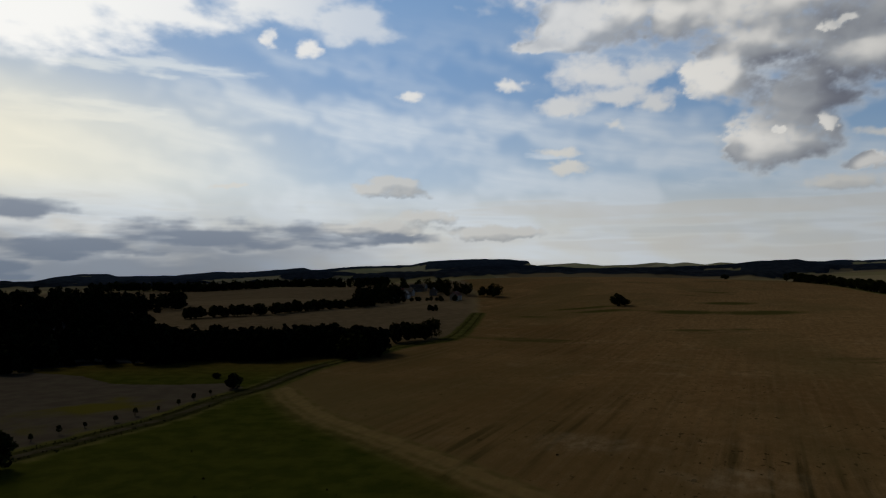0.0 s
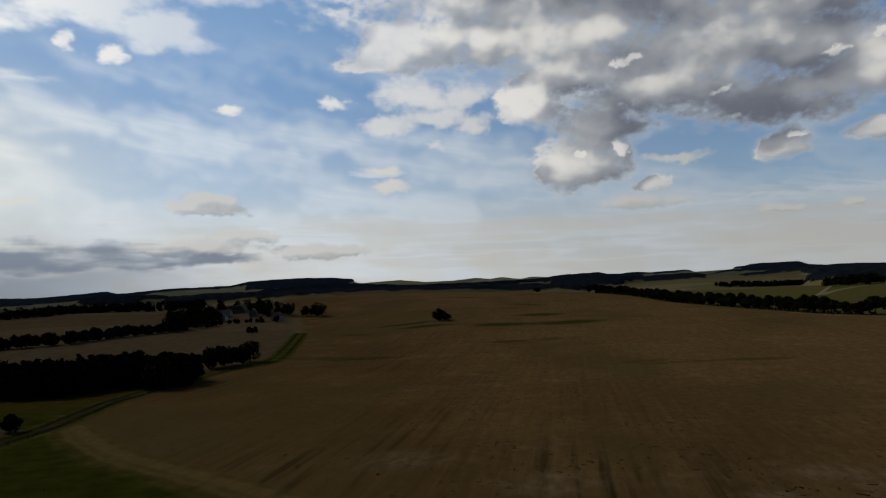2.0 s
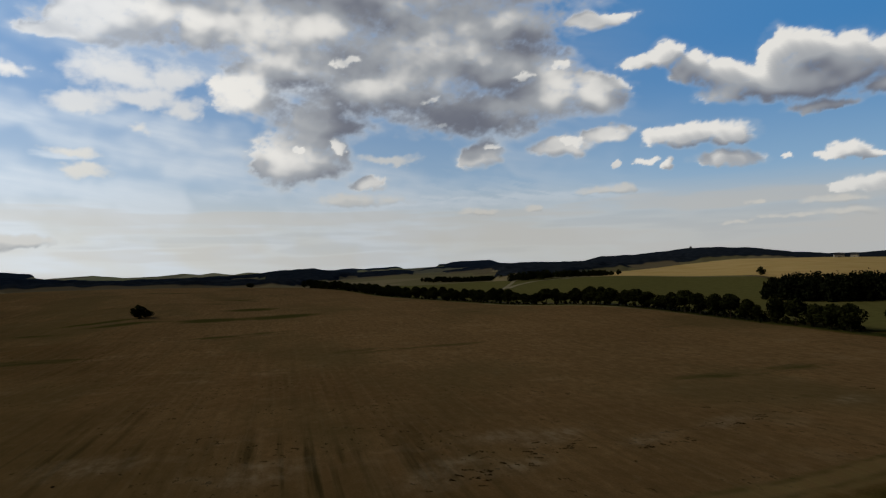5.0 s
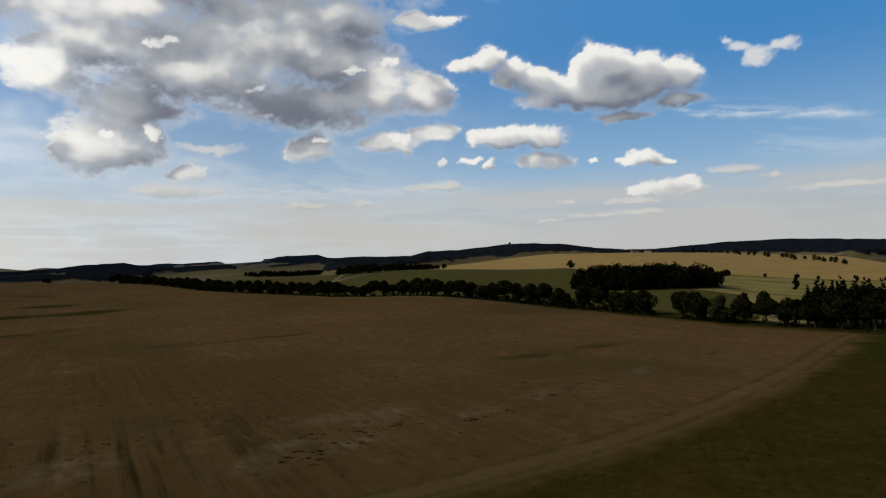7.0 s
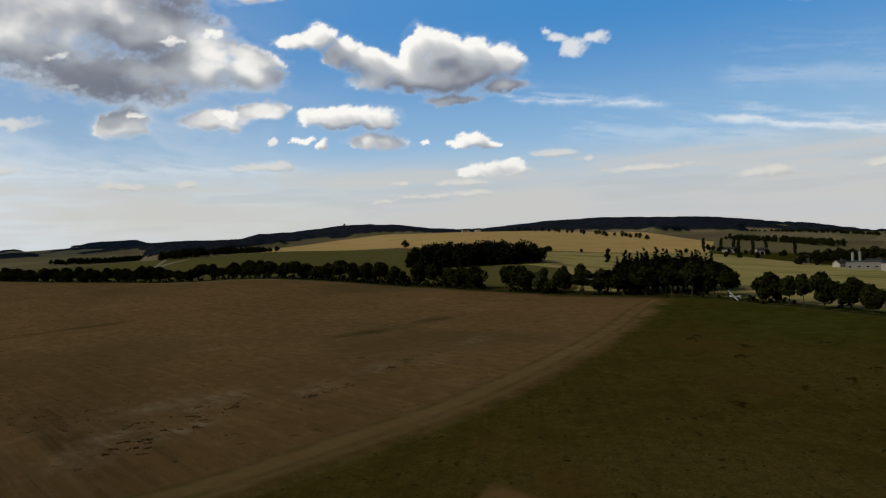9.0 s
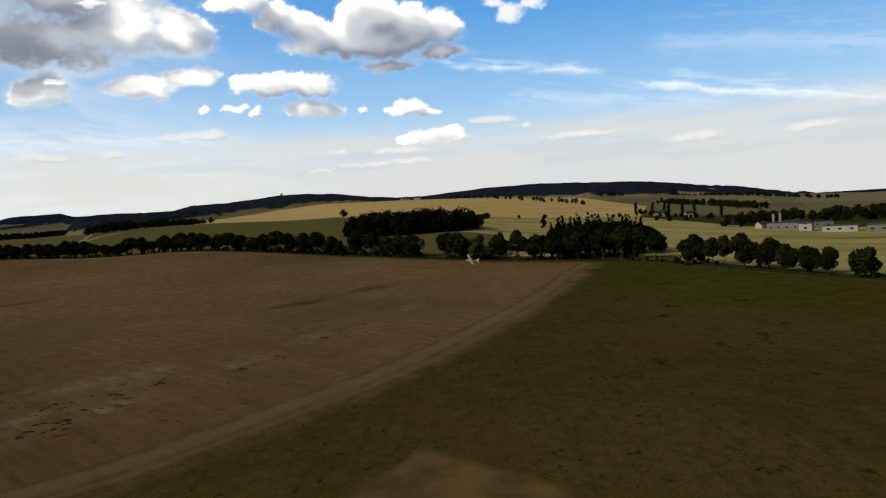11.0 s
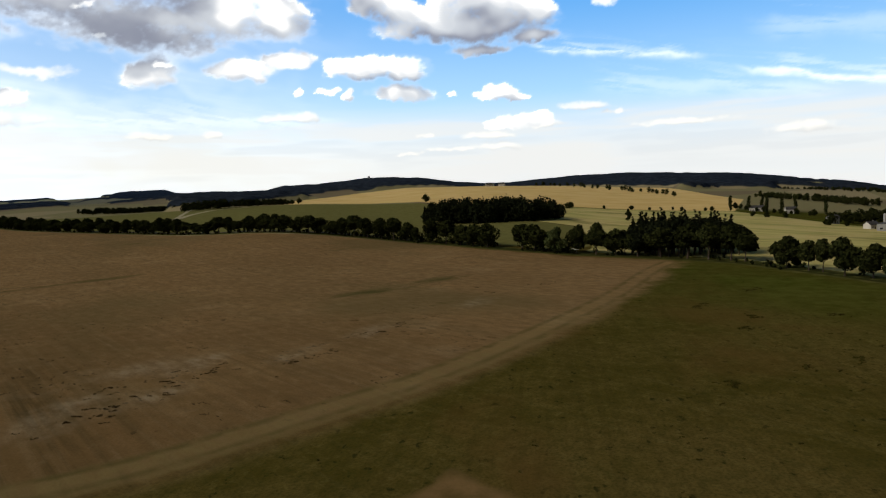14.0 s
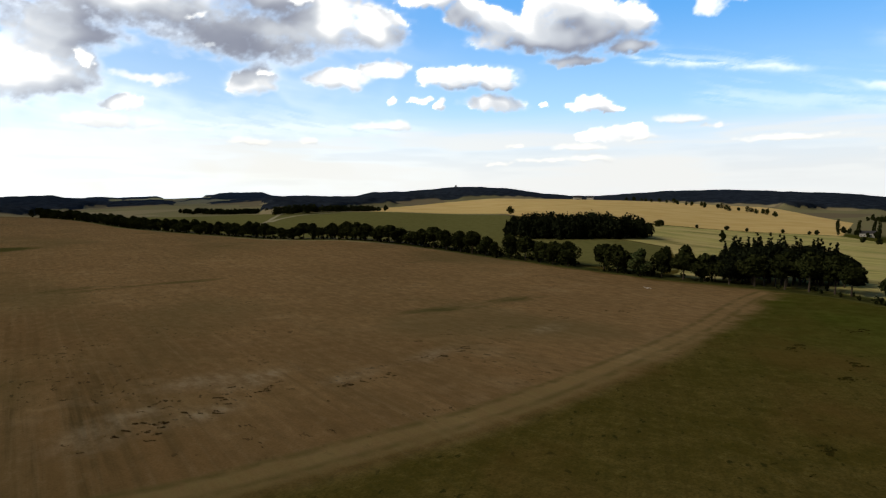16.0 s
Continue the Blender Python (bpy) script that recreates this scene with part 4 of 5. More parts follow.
def broad_crown(rs, h, w, clear, lobes=11):
    """Centres and radii of the lobes of a broad crown between clear and h."""
    cs, rr = [], []
    lobes = max(lobes, int(3.2 * h / w) + 7)
    for i in range(lobes):
        f = (i + 0.5) / lobes
        t = rs.rand() * 2 * math.pi
        prof = math.sin(math.pi * (0.17 + 0.76 * f)) ** 0.7 * (0.8 + 0.35 * rs.rand())
        r = w * 0.5 * (0.36 + 0.26 * rs.rand()) * (0.75 + 0.35 * prof)
        r = max(r, 1.1 * (h - clear) / lobes)
        d = max(0, w * 0.5 * prof - r * 0.7)
        cs.append((d * math.cos(t), d * math.sin(t), clear + r * 0.6 + (h - clear - 1.5 * r) * f))
        rr.append(r)
    return cs, rr


def conifer_crown(rs, h, w, clear, whorls=20):
    cs, rr = [], []
    for i in range(whorls):
        f = i / (whorls - 1)
        r = w * 0.5 * (1 - f) ** 0.8 * (0.85 + 0.3 * rs.rand()) + 0.25
        for j in range(3 if f < 0.7 else 1):
            t = rs.rand() * 6.28
            cs.append((r * 0.45 * math.cos(t), r * 0.45 * math.sin(t), clear + (h - clear) * f))
            rr.append(max(0.018 * h, r * 0.62))
    return cs, rr


def crown_of(rs, kind, h, w, clear):
    if kind == "conifer":
        return conifer_crown(rs, h, w, clear)
    if kind == "poplar":
        return [(0.15 * w * rs.normal(), 0.15 * w * rs.normal(), clear + (h - clear) * (i + 0.5) / 8) for i in range(8)], [w * 0.5 * (0.6 + 0.4 * math.sin(math.pi * (i + 0.8) / 9)) for i in range(8)]
    return broad_crown(rs, h, w, clear)


def trunk_mesh(rs, kind, h, w, clear, girth):
    v, f = [], []
    top = h * (0.9 if kind == "conifer" else 0.62)
    z, x, y = -0.6, 0.0, 0.0
    n = 5
    for i in range(n):
        z2, x2, y2 = -0.6 + (top + 0.6) * (i + 1) / n, x + rs.normal() * 0.12, y + rs.normal() * 0.12
        tube(v, f, (x, y, z), (x2, y2, z2), girth * (1.25 if i == 0 else 1 - 0.17 * i), girth * (1 - 0.17 * (i + 1)), 7)
        x, y, z = x2, y2, z2
    if kind == "broad":
        for i in range(6):
            t = i * 1.05 + rs.rand()
            b = clear * 0.8 + (top - clear * 0.8) * i / 7
            e = (w * 0.33 * math.cos(t), w * 0.33 * math.sin(t), b + h * 0.2)
            tube(v, f, (0, 0, b), e, girth * 0.42, girth * 0.12, 5)
    me = bpy.data.meshes.new("trunk")
    me.from_pydata(v, [], f)
    return me


def make_tree(name, label, kind, h, w, clear, seed, leaf, cards=900, size=0.55, group=""):
    rs = np.random.RandomState(seed)
    ob = empty(name, label, "tree", group)
    part("trunk", trunk_mesh(rs, kind, h, w, clear, 0.022 * h + 0.05), BARK, ob)
    cs, rr = crown_of(rs, kind, h, w, clear)
    part("crown", cards_mesh("crown", leaf_cards(rs, cs, rr, cards, size)), leaf, ob)
    return ob


def wood_stuff(name, label, spots, seed, leaf, cards=170, size=0.95):
    """Many close-standing trees that nobody could count, as one mesh."""
    rs = np.random.RandomState(seed)
    vs = []
    for x, y, h, kind in spots:
        w = h * (0.36 if kind == "conifer" else 0.78) * (0.85 + 0.3 * rs.rand())
        cs, rr = crown_of(rs, kind, h, w, h * 0.08)
        vs.append(leaf_cards(rs, cs, rr, cards, size, core=0.4) + (x, y, ground_z(x, y)))
    ob = new(name, cards_mesh(name, np.concatenate(vs)))
    ob.data.materials.append(leaf)
    return tagged(ob, label, "woodland", kind="stuff")


# ---- farm track and its verge ----
def ribbon(name, pts, half, lift, material, label, category):
    v, f = [], []
    for i, (x, y) in enumerate(pts):
        a, b = pts[max(0, i - 1)], pts[min(len(pts) - 1, i + 1)]
        d = Vector((b[0] - a[0], b[1] - a[1])).normalized()
        for s in (-1, -0.4, 0.4, 1):
            px, py = x - d.y * half * s, y + d.x * half * s
            v.append((px, py, ground_z(px, py) + (lift if abs(s) < 1 else lift * 0.3)))
    for i in range(len(pts) - 1):
        for j in range(3):
            f.append((4 * i + j, 4 * i + j + 4, 4 * i + j + 5, 4 * i + j + 1))
    me = bpy.data.meshes.new(name)
    me.from_pydata(v, [], f)
    me.materials.append(material)
    return tagged(new(name, me), label, category, kind="structure")


ribbon("road", [p for p in TRACK if p[1] < 300], 1.5, 0.12, GRAVEL, "pale gravel farm track along the grass", "farm track")

# ---- the avenue ----
KINDS = []
for s, (h, w, clear) in enumerate([(14.0, 11.5, 2.4), (13.0, 11.0, 1.9), (14.0, 10.0, 4.4), (12.0, 11.0, 1.6), (15.0, 12.5, 2.5)]):
    KINDS.append(make_tree("tree", "dark green broad-crowned tree standing in the avenue beside the field", "broad", h, w, clear, 40 + s, LEAF, 2400, 0.6, "trees of the avenue"))
pale_tree = make_tree("tree", "paler grey-green willow among the dark avenue trees", "broad", 14.0, 11.5, 1.5, 47, LEAF_PALE, 1900, 0.6, "trees of the avenue")
BASE_H, BASE_W = (14.0, 13.0, 14.0, 12.0, 15.0), (11.5, 11.0, 10.0, 11.0, 12.5)
# near trees: x, y, width, height
NEAR_TREES = [(226, -86, 9, 10), (235, -76, 9, 10), (247.5, -69, 7.5, 9.5), (253, -64.5, 7.5, 9.8), (260, -59.5, 7.6, 10.2), (268, -55, 10.4, 12), (273, -47.5, 11.2, 14), (283, -42.3, 6.2, 12.5),
              (288, -38.4, 8, 11.5), (295, -31.8, 10.4, 13), (320, -18.5, 10, 13), (325, -13, 11, 16), (329, -4, 11, 17), (334, 5, 12, 16),
              (341, 17, 12, 14.5), (347, 28, 12, 14), (351, 39, 12, 13.5), (354, 49, 12, 13.5), (358, 60, 12, 13.5)]
NEAR_TREES += [(363, 83, 11.5, 15), (367, 91, 10, 14.5), (377, 114, 10, 14.5), (383, 125, 11, 13.5), (389, 135, 10, 13), (396, 147, 9.5, 15), (403, 160, 10, 16), (407, 172, 6, 10),
               (410, 180, 9, 13), (413, 191, 10.5, 15.5), (417, 202, 10, 15), (421, 215, 11, 14.5), (426, 228, 12, 15.5), (430, 240, 9, 13.5)]
rs = np.random.RandomState(3)
used = set()


def avenue_tree(x, y, w, h):
    i = int(rs.randint(5))
    if -25 < y < 22:
        i = 2
    ob = KINDS[i]
    m = pose(x, y, ground_z(x, y), 0, 0, rs.rand() * 360)
    if i in used:
        ob = copy_thing(ob, m)
    else:
        ob.matrix_basis = m
        used.add(i)
    ob.scale = (1.1 * w / BASE_W[i], 1.1 * w / BASE_W[i], h / BASE_H[i])


for x, y, w, h in NEAR_TREES:
    avenue_tree(x, y, w * (1.12 if y > 60 else 0.98 if y > -25 else 0.86), h)
pale_tree.matrix_basis = pose(357, 70, ground_z(357, 70), 0, 0, 40)
run_len, last = 0.0, None
for (x, y) in AVENUE:
    if last is not None:
        run_len += math.hypot(x - last[0], y - last[1])
    last = (x, y)
    if y < 250 or run_len < 9.5 or 296 < y < 306 or 383 < y < 392:
        continue
    run_len = rs.rand() * 6 - 3
    avenue_tree(x + rs.normal() * 1.5, y + rs.normal(), 9 + 5.5 * rs.rand(), 9.5 + 6 * rs.rand())

# low scrub under the avenue
rs4 = np.random.RandomState(8)
scrub = []
for (x, y) in AVENUE:
    thick_row = 60 < y < 125 or 135 < y < 180 or 190 < y < 245
    for q in range(4 if thick_row else 2):
        if rs4.rand() < (0.75 if y > 30 else 0.3) and not 95 < y < 111:
            scrub.append((x + 3 + 4 * rs4.normal(), y + 2 * rs4.normal(), 1.2 + (4.5 if thick_row else 2.2) * rs4.rand(), "broad"))

scrub += [(299, -25.5, 3.4, "broad"), (301, -27, 2.4, "broad"), (297, -27.5, 1.8, "broad")]

# ---- tall spruces behind the avenue ----
spruces = [make_tree("spruce", "tall dark spruce in the clump behind the avenue", "conifer", h, h * 0.36, 4.5, 70 + i, NEEDLE, 1700, 0.6, "spruce clump") for i, h in enumerate((21, 20, 22))]
for i in range(24):
    az, r = 84.9 + 7.6 * rs.rand(), 352 + 26 * rs.rand()
    x, y = polar(az, r)
    m = pose(x, y, ground_z(x, y), 0, 0, rs.rand() * 360)
    ob = spruces[i] if i < 3 else copy_thing(spruces[i % 3], m)
    ob.matrix_basis = m
    q = (0.88 + 0.16 * rs.rand()) * (1 - 0.16 * (abs(az - 88.8) / 5) ** 2)
    ob.scale = (q * 1.15, q * 1.15, q)
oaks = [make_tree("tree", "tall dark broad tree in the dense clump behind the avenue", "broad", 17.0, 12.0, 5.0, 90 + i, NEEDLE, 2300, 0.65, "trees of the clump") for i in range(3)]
for i in range(22):
    az, r = 84.2 + 8.8 * (i + rs.rand()) / 22, 344 + 24 * rs.rand()
    x, y = polar(az, r)
    m = pose(x, y, ground_z(x, y), 0, 0, rs.rand() * 360)
    ob = oaks[i] if i < 3 else copy_thing(oaks[i % 3], m)
    ob.matrix_basis = m
    q = (0.94 + 0.18 * rs.rand()) * (1 - 0.30 * (abs(az - 89.2) / 5.3) ** 2)
    ob.scale = (q, q, q)

# ---- the grove in the meadow ----
spots = []
for i in range(210):
    t, q = rs.rand() * 6.28, math.sqrt(rs.rand())
    az, r = 73.2 + 5.7 * q * math.cos(t), 612 + 42 * q * math.sin(t)
    spots.append((*polar(az, r), 15 + 9 * rs.rand() ** 1.5 - 6 * q ** 6, "conifer" if rs.rand() < 0.22 else "broad"))
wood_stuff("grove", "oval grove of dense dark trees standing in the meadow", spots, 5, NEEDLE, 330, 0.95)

# ---- woods on the slope behind the farm track ----
spots = []
for i in range(1150):
    az = -54 + 52.5 * rs.rand()
    depth_m = 34 + 270 * float(smooth(-17, -25, az))
    r = 324 + depth_m * rs.rand() + 6 * math.sin(az * 0.7)
    spots.append((*polar(az, r), 9 + 5 * rs.rand(), "conifer" if rs.rand() < 0.22 else "broad"))
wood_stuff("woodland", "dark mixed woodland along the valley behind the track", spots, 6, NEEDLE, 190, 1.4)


def hedge(name, label, pts, seed, hmin, hmax, step, leaf=LEAF, spread=3.0):
    rs2 = np.random.RandomState(seed)
    sp = [(x + rs2.normal() * spread, y + rs2.normal() * spread, hmin + (hmax - hmin) * rs2.rand(), "broad") for x, y in curve(pts, step)]
    return wood_stuff(name, label, sp, seed, leaf, 300, 0.9)


hedge("hedgerow", "dark hedgerow of bushes and trees between two fields", [polar(-17.5, 520), polar(-11, 520), polar(-6, 600), polar(-2.5, 660)], 11, 6, 10, 2.8)
hedge("hedgerow", "row of dense dark bushes beside the farm track", [polar(-0.7, 378), polar(0.3, 384), polar(1.3, 388)], 12, 8, 12, 2.5, spread=2.5)
hedge("hedgerow", "low dark garden hedge below the village houses", [polar(-0.8, 690), polar(1.2, 715), polar(3.5, 705), polar(4.4, 700)], 17, 3, 6, 4.0, spread=4)
hedge("hedgerow", "small bushes in the field below the village", [polar(2.0, 590), polar(3.4, 590)], 14, 4, 6, 7.0)
hedge("hedgerow", "dark village trees round the houses", [polar(-2.6, 830), polar(0.0, 880), polar(2.4, 870), polar(3.6, 800), polar(5.5, 770), polar(8.2, 750)], 15, 8, 17, 5.0, spread=11)
hedge("hedgerow", "dark trees at the edge of the village", [polar(-3.2, 640), polar(-2.2, 690), polar(-1.3, 760), polar(-2.0, 800)], 16, 10, 18, 3.0, spread=9)

wood_stuff("scrub", "low dark scrub along the foot of the avenue", scrub, 21, LEAF, 46, 0.5)

rs6 = np.random.RandomState(33)
weeds = []
for (x, y), (x2, y2) in zip(TRACK[:-1], TRACK[1:]):
    d = Vector((x2 - x, y2 - y)).normalized()
    for q in range(26):
        side = (1.9 + abs(rs6.normal()) * 1.3) * (1 if q % 2 else -1)
        t = 5 * rs6.rand()
        weeds.append((x + d.x * t - d.y * side, y + d.y * t + d.x * side, 0.12 + 0.3 * rs6.rand() ** 2, "broad"))
wood_stuff("verge_weeds", "tall dark weeds along both sides of the track", weeds, 34, VERGE_GRASS, 12, 0.12)["category"] = "weeds"


# ---- single bushes and saplings ----
def bush(label, x, y, w, h, seed, leaf=LEAF):
    rs3 = np.random.RandomState(seed)
    ob = empty("bush", label, "bush")
    part("trunk", trunk_mesh(rs3, "broad", h * 0.8, w * 0.7, h * 0.1, 0.03 * h), BARK, ob)
    cs, rr = broad_crown(rs3, h, w, h * 0.04, 9)
    part("crown", cards_mesh("crown", leaf_cards(rs3, cs, rr, 900, 0.05 * h + 0.12)), leaf, ob)
    ob.matrix_basis = pose(x, y, ground_z(x, y))
    return ob


bush("lone round dark bush standing in the harvested field", *polar(18.1, 600), 12, 11.5, 101)
bush("low dark bush beside the lone bush", *polar(18.7, 604), 9, 6, 102)
bush("round dark bush at the bend of the farm track", -57, 233, 5.8, 5.6, 103)
bush("tall dark bush beside the farm track", -80, 138, 7.5, 8.5, 104)
bush("large round dark tree beside the farm track", *polar(2.6, 398), 14.5, 12.5, 105)
bush("broad dark tree at the corner of the wood", *polar(-4.2, 318), 16, 15, 114)
bush("small dark bush at the edge of the meadow", *polar(-15, 268), 3.6, 2.2, 106)
bush("small dark tree on the crest of the field", *polar(26.3, 1180), 12, 9, 107)
bush("dark bush in the wheat field", *polar(79.4, 830), 12, 9, 108)
bush("narrow dark tree in the meadow", *polar(84.2, 640), 5, 11, 109)
bush("rounded dark tree behind the avenue", *polar(80.6, 420), 9, 11, 110)
bush("rounded dark tree behind the avenue", *polar(82.0, 425), 9, 12, 111)
bush("dark tree at the edge of the wheat field", *polar(67.4, 985), 11, 12, 112)
bush("small bush beside the avenue gap", 303, -36, 4, 4.5, 113)


def sapling(x, y, h, seed):
    rs3 = np.random.RandomState(seed)
    ob = empty("sapling", "young staked tree beside the farm track", "sapling", "young trees along the track")
    v, f = [], []
    tube(v, f, (0, 0, -0.2), (0.05, 0, h * 0.75), 0.07, 0.03, 6)
    me = bpy.data.meshes.new("trunk")
    me.from_pydata(v, [], f)
    part("trunk", me, BARK, ob)
    v, f = [], []
    tube(v, f, (0.3, 0, -0.2), (0.3, 0, h * 0.6), 0.05, 0.05, 6)
    me = bpy.data.meshes.new("stake")
    me.from_pydata(v, [], f)
    part("stake", me, BARK, ob)
    part("crown", cards_mesh("crown", leaf_cards(rs3, [(0, 0, h * 0.55), (0.1, 0.1, h * 0.8)], [h * 0.28, h * 0.22], 170, 0.2)), LEAF, ob)
    ob.matrix_basis = pose(x, y, ground_z(x, y), 0, 0, seed * 40)


for i, (x, y) in enumerate([(-86, 162), (-83, 169), (-80, 176), (-75, 182), (-73, 190), (-69, 196), (-66, 204), (-64, 212), (-62, 223)]):
    sapling(x, y, 1.9 + 0.5 * math.sin(i * 2.1), 200 + i)


# ---- buildings ----
def box(bm, x0, x1, y0, y1, z0, z1):
    vs = [bm.verts.new((x, y, z)) for z in (z0, z1) for x, y in ((x0, y0), (x1, y0), (x1, y1), (x0, y1))]
    for q in ((3, 2, 1, 0), (4, 5, 6, 7), (0, 1, 5, 4), (1, 2, 6, 5), (2, 3, 7, 6), (3, 0, 4, 7)):
        bm.faces.new([vs[i] for i in q])
    return bm


def boxed(*a):
    return box(bmesh.new(), *a)


def gable_roof(lx, ly, z, rise, over=0.5, thick=0.25):
    bm = bmesh.new()
    for s in (-1, 1):
        lower, upper = [], []
        for x in (-lx / 2 - over, lx / 2 + over):
            lower += [bm.verts.new((x, s * (ly / 2 + over), z - over * rise / (ly / 2))), bm.verts.new((x, 0, z + rise))]
            upper += [bm.verts.new((x, s * (ly / 2 + over), z - over * rise / (ly / 2) + thick)), bm.verts.new((x, 0, z + rise + thick))]
        a, b, c, d = lower[0], lower[1], lower[3], lower[2]
        e, g, h, i = upper[0], upper[1], upper[3], upper[2]
        for q in ((a, b, c, d), (e, i, h, g), (a, d, i, e), (b, g, h, c), (a, e, g, b), (d, c, h, i)):
            bm.faces.new(q)
    bmesh.ops.recalc_face_normals(bm, faces=bm.faces)
    return bm


def gable_walls(lx, ly, z, rise):
    bm = boxed(-lx / 2, lx / 2, -ly / 2, ly / 2, -1.5, z)
    for x in (-lx / 2, lx / 2):
        a, b, c = (bm.verts.new(p) for p in ((x, -ly / 2, z), (x, ly / 2, z), (x, 0, z + rise)))
        bm.faces.new((a, b, c))
    return bm


def window_at(parent, x, y, z, w, h, side):
    """A framed window, set into the long wall (side -1 or 1) of a building."""
    fr = bmesh.new()
    o, n = y + side * 0.02, side * 0.10
    for a in ((x - w / 2, x - w / 2 + 0.1, z, z + h), (x + w / 2 - 0.1, x + w / 2, z, z + h), (x - w / 2 + 0.1, x + w / 2 - 0.1, z, z + 0.1), (x - w / 2 + 0.1, x + w / 2 - 0.1, z + h - 0.1, z + h)):
        box(fr, a[0], a[1], min(o, o + n), max(o, o + n), a[2], a[3])
    win = part("window", fr, RENDER_WHITE, parent)
    part("pane", boxed(x - w / 2 + 0.1, x + w / 2 - 0.1, min(o, o + n * 0.5), max(o, o + n * 0.5), z + 0.1, z + h - 0.1), GLASS_DARK, win)


def house(label, x, y, turn, lx, ly, wall_h, rise, wall, roof, storeys=1):
    ob = empty("house", label, "house")
    part("wall", gable_walls(lx, ly, wall_h, rise), wall, ob)
    r = part("roof", gable_roof(lx, ly, wall_h, rise), roof, ob)
    part("chimney", boxed(lx * 0.2, lx * 0.2 + 0.7, 0.4, 1.1, wall_h + rise * 0.5, wall_h + rise + 0.9), RENDER_GREY, r)
    for side in (-1, 1):
        for i in range(max(2, int(lx / 3.2))):
            for s in range(storeys):
                window_at(ob, -lx / 2 + (i + 0.5) * lx / max(2, int(lx / 3.2)), side * ly / 2, 0.9 + 2.8 * s, 1.2, 1.4, side)
    part("door", boxed(-0.5, 0.5, -ly / 2 - 0.08, -ly / 2 - 0.02, 0, 2.05), BARK, ob)
    ob.matrix_basis = pose(x, y, ground_z(x, y), 0, 0, turn)


def hall(label, x, y, turn, lx, ly, h, wall, bands=1):
    """A flat-roofed works building with a row of windows."""
    ob = empty("factory_building", label, "factory building")
    part("wall", boxed(-lx / 2, lx / 2, -ly / 2, ly / 2, -2, h), wall, ob)
    part("roof", boxed(-lx / 2 - 0.3, lx / 2 + 0.3, -ly / 2 - 0.3, ly / 2 + 0.3, h + 0.003, h + 0.5), ROOF_DARK, ob)
    n = int(lx / 6)
    for b in range(bands):
        for i in range(n):
            for side in (-1, 1):
                window_at(ob, -lx / 2 + (i + 0.5) * lx / n, side * ly / 2, 1.6 + 3.4 * b, 2.4, 1.5, side)
    ob.matrix_basis = pose(x, y, ground_z(x, y), 0, 0, turn)
    return ob


for az, r, turn, lx, wall, roof, label in (
        (-0.1, 800, 20, 13, RENDER_WHITE, ROOF_RED, "white plastered village house with a red tiled roof"),
        (0.45, 752, 70, 11, RENDER_WHITE, ROOF_DARK, "white plastered village house with a dark roof"),
        (0.75, 795, -25, 11, RENDER_WHITE, ROOF_DARK, "small white village house between gardens"),
        (-0.5, 770, 45, 10, RENDER_GREY, ROOF_RED, "grey village house under a red tiled roof"),
        (1.35, 845, 10, 15, RENDER_GREY, ROOF_DARK, "grey village house with a dark slate roof"),
        (1.85, 850, -30, 12, RENDER_WHITE, ROOF_DARK, "white village house among trees on the slope"),
        (2.8, 790, 80, 11, RENDER_GREY, ROOF_DARK, "long grey village house behind a hedge"),
        (4.7, 716, 55, 11, RENDER_WHITE, ROOF_RED, "white village house at the edge of the village")):
    house(label, *polar(az, r), turn, lx, 8, 4.8, 4.0, wall, roof, 2)
house("long white farmhouse with a dark roof beside the poplars", *polar(93.5, 905), -92, 16, 9, 4.2, 2.6, RENDER_WHITE, ROOF_DARK)
house("white farmhouse with a dark roof beside the poplars", *polar(95.8, 890), -80, 11, 9, 4.6, 3.0, RENDER_WHITE, ROOF_DARK)
house("white house among trees beside the meadow", *polar(98.6, 720), -70, 8, 8, 5.4, 2.4, RENDER_GREY, ROOF_DARK, 2)
hall("long grey works hall with a row of windows", *polar(102.6, 612), -118, 24, 13, 5.8, RENDER_GREY, 1)
hall("white two-storey works office", *polar(104.0, 588), -112, 9, 9, 5.6, RENDER_WHITE, 2)
hall("low white works hall with many windows", *polar(106.2, 566), -110, 22, 11, 4.4, RENDER_WHITE)
hall("low grey works hall at the edge of the meadow", *polar(109.2, 550), -108, 26, 14, 5.0, RENDER_GREY)
hall("low grey works hall behind the office", *polar(105.0, 680), -100, 16, 12, 4.5, RENDER_GREY)
house("small white works house beside the hall", *polar(101.0, 650), -60, 8, 8, 3.6, 2.4, RENDER_WHITE, ROOF_DARK)
house("white works shed with a pitched roof", *polar(103.1, 660), -110, 11, 9, 4.6, 2.6, RENDER_WHITE, ROOF_DARK)


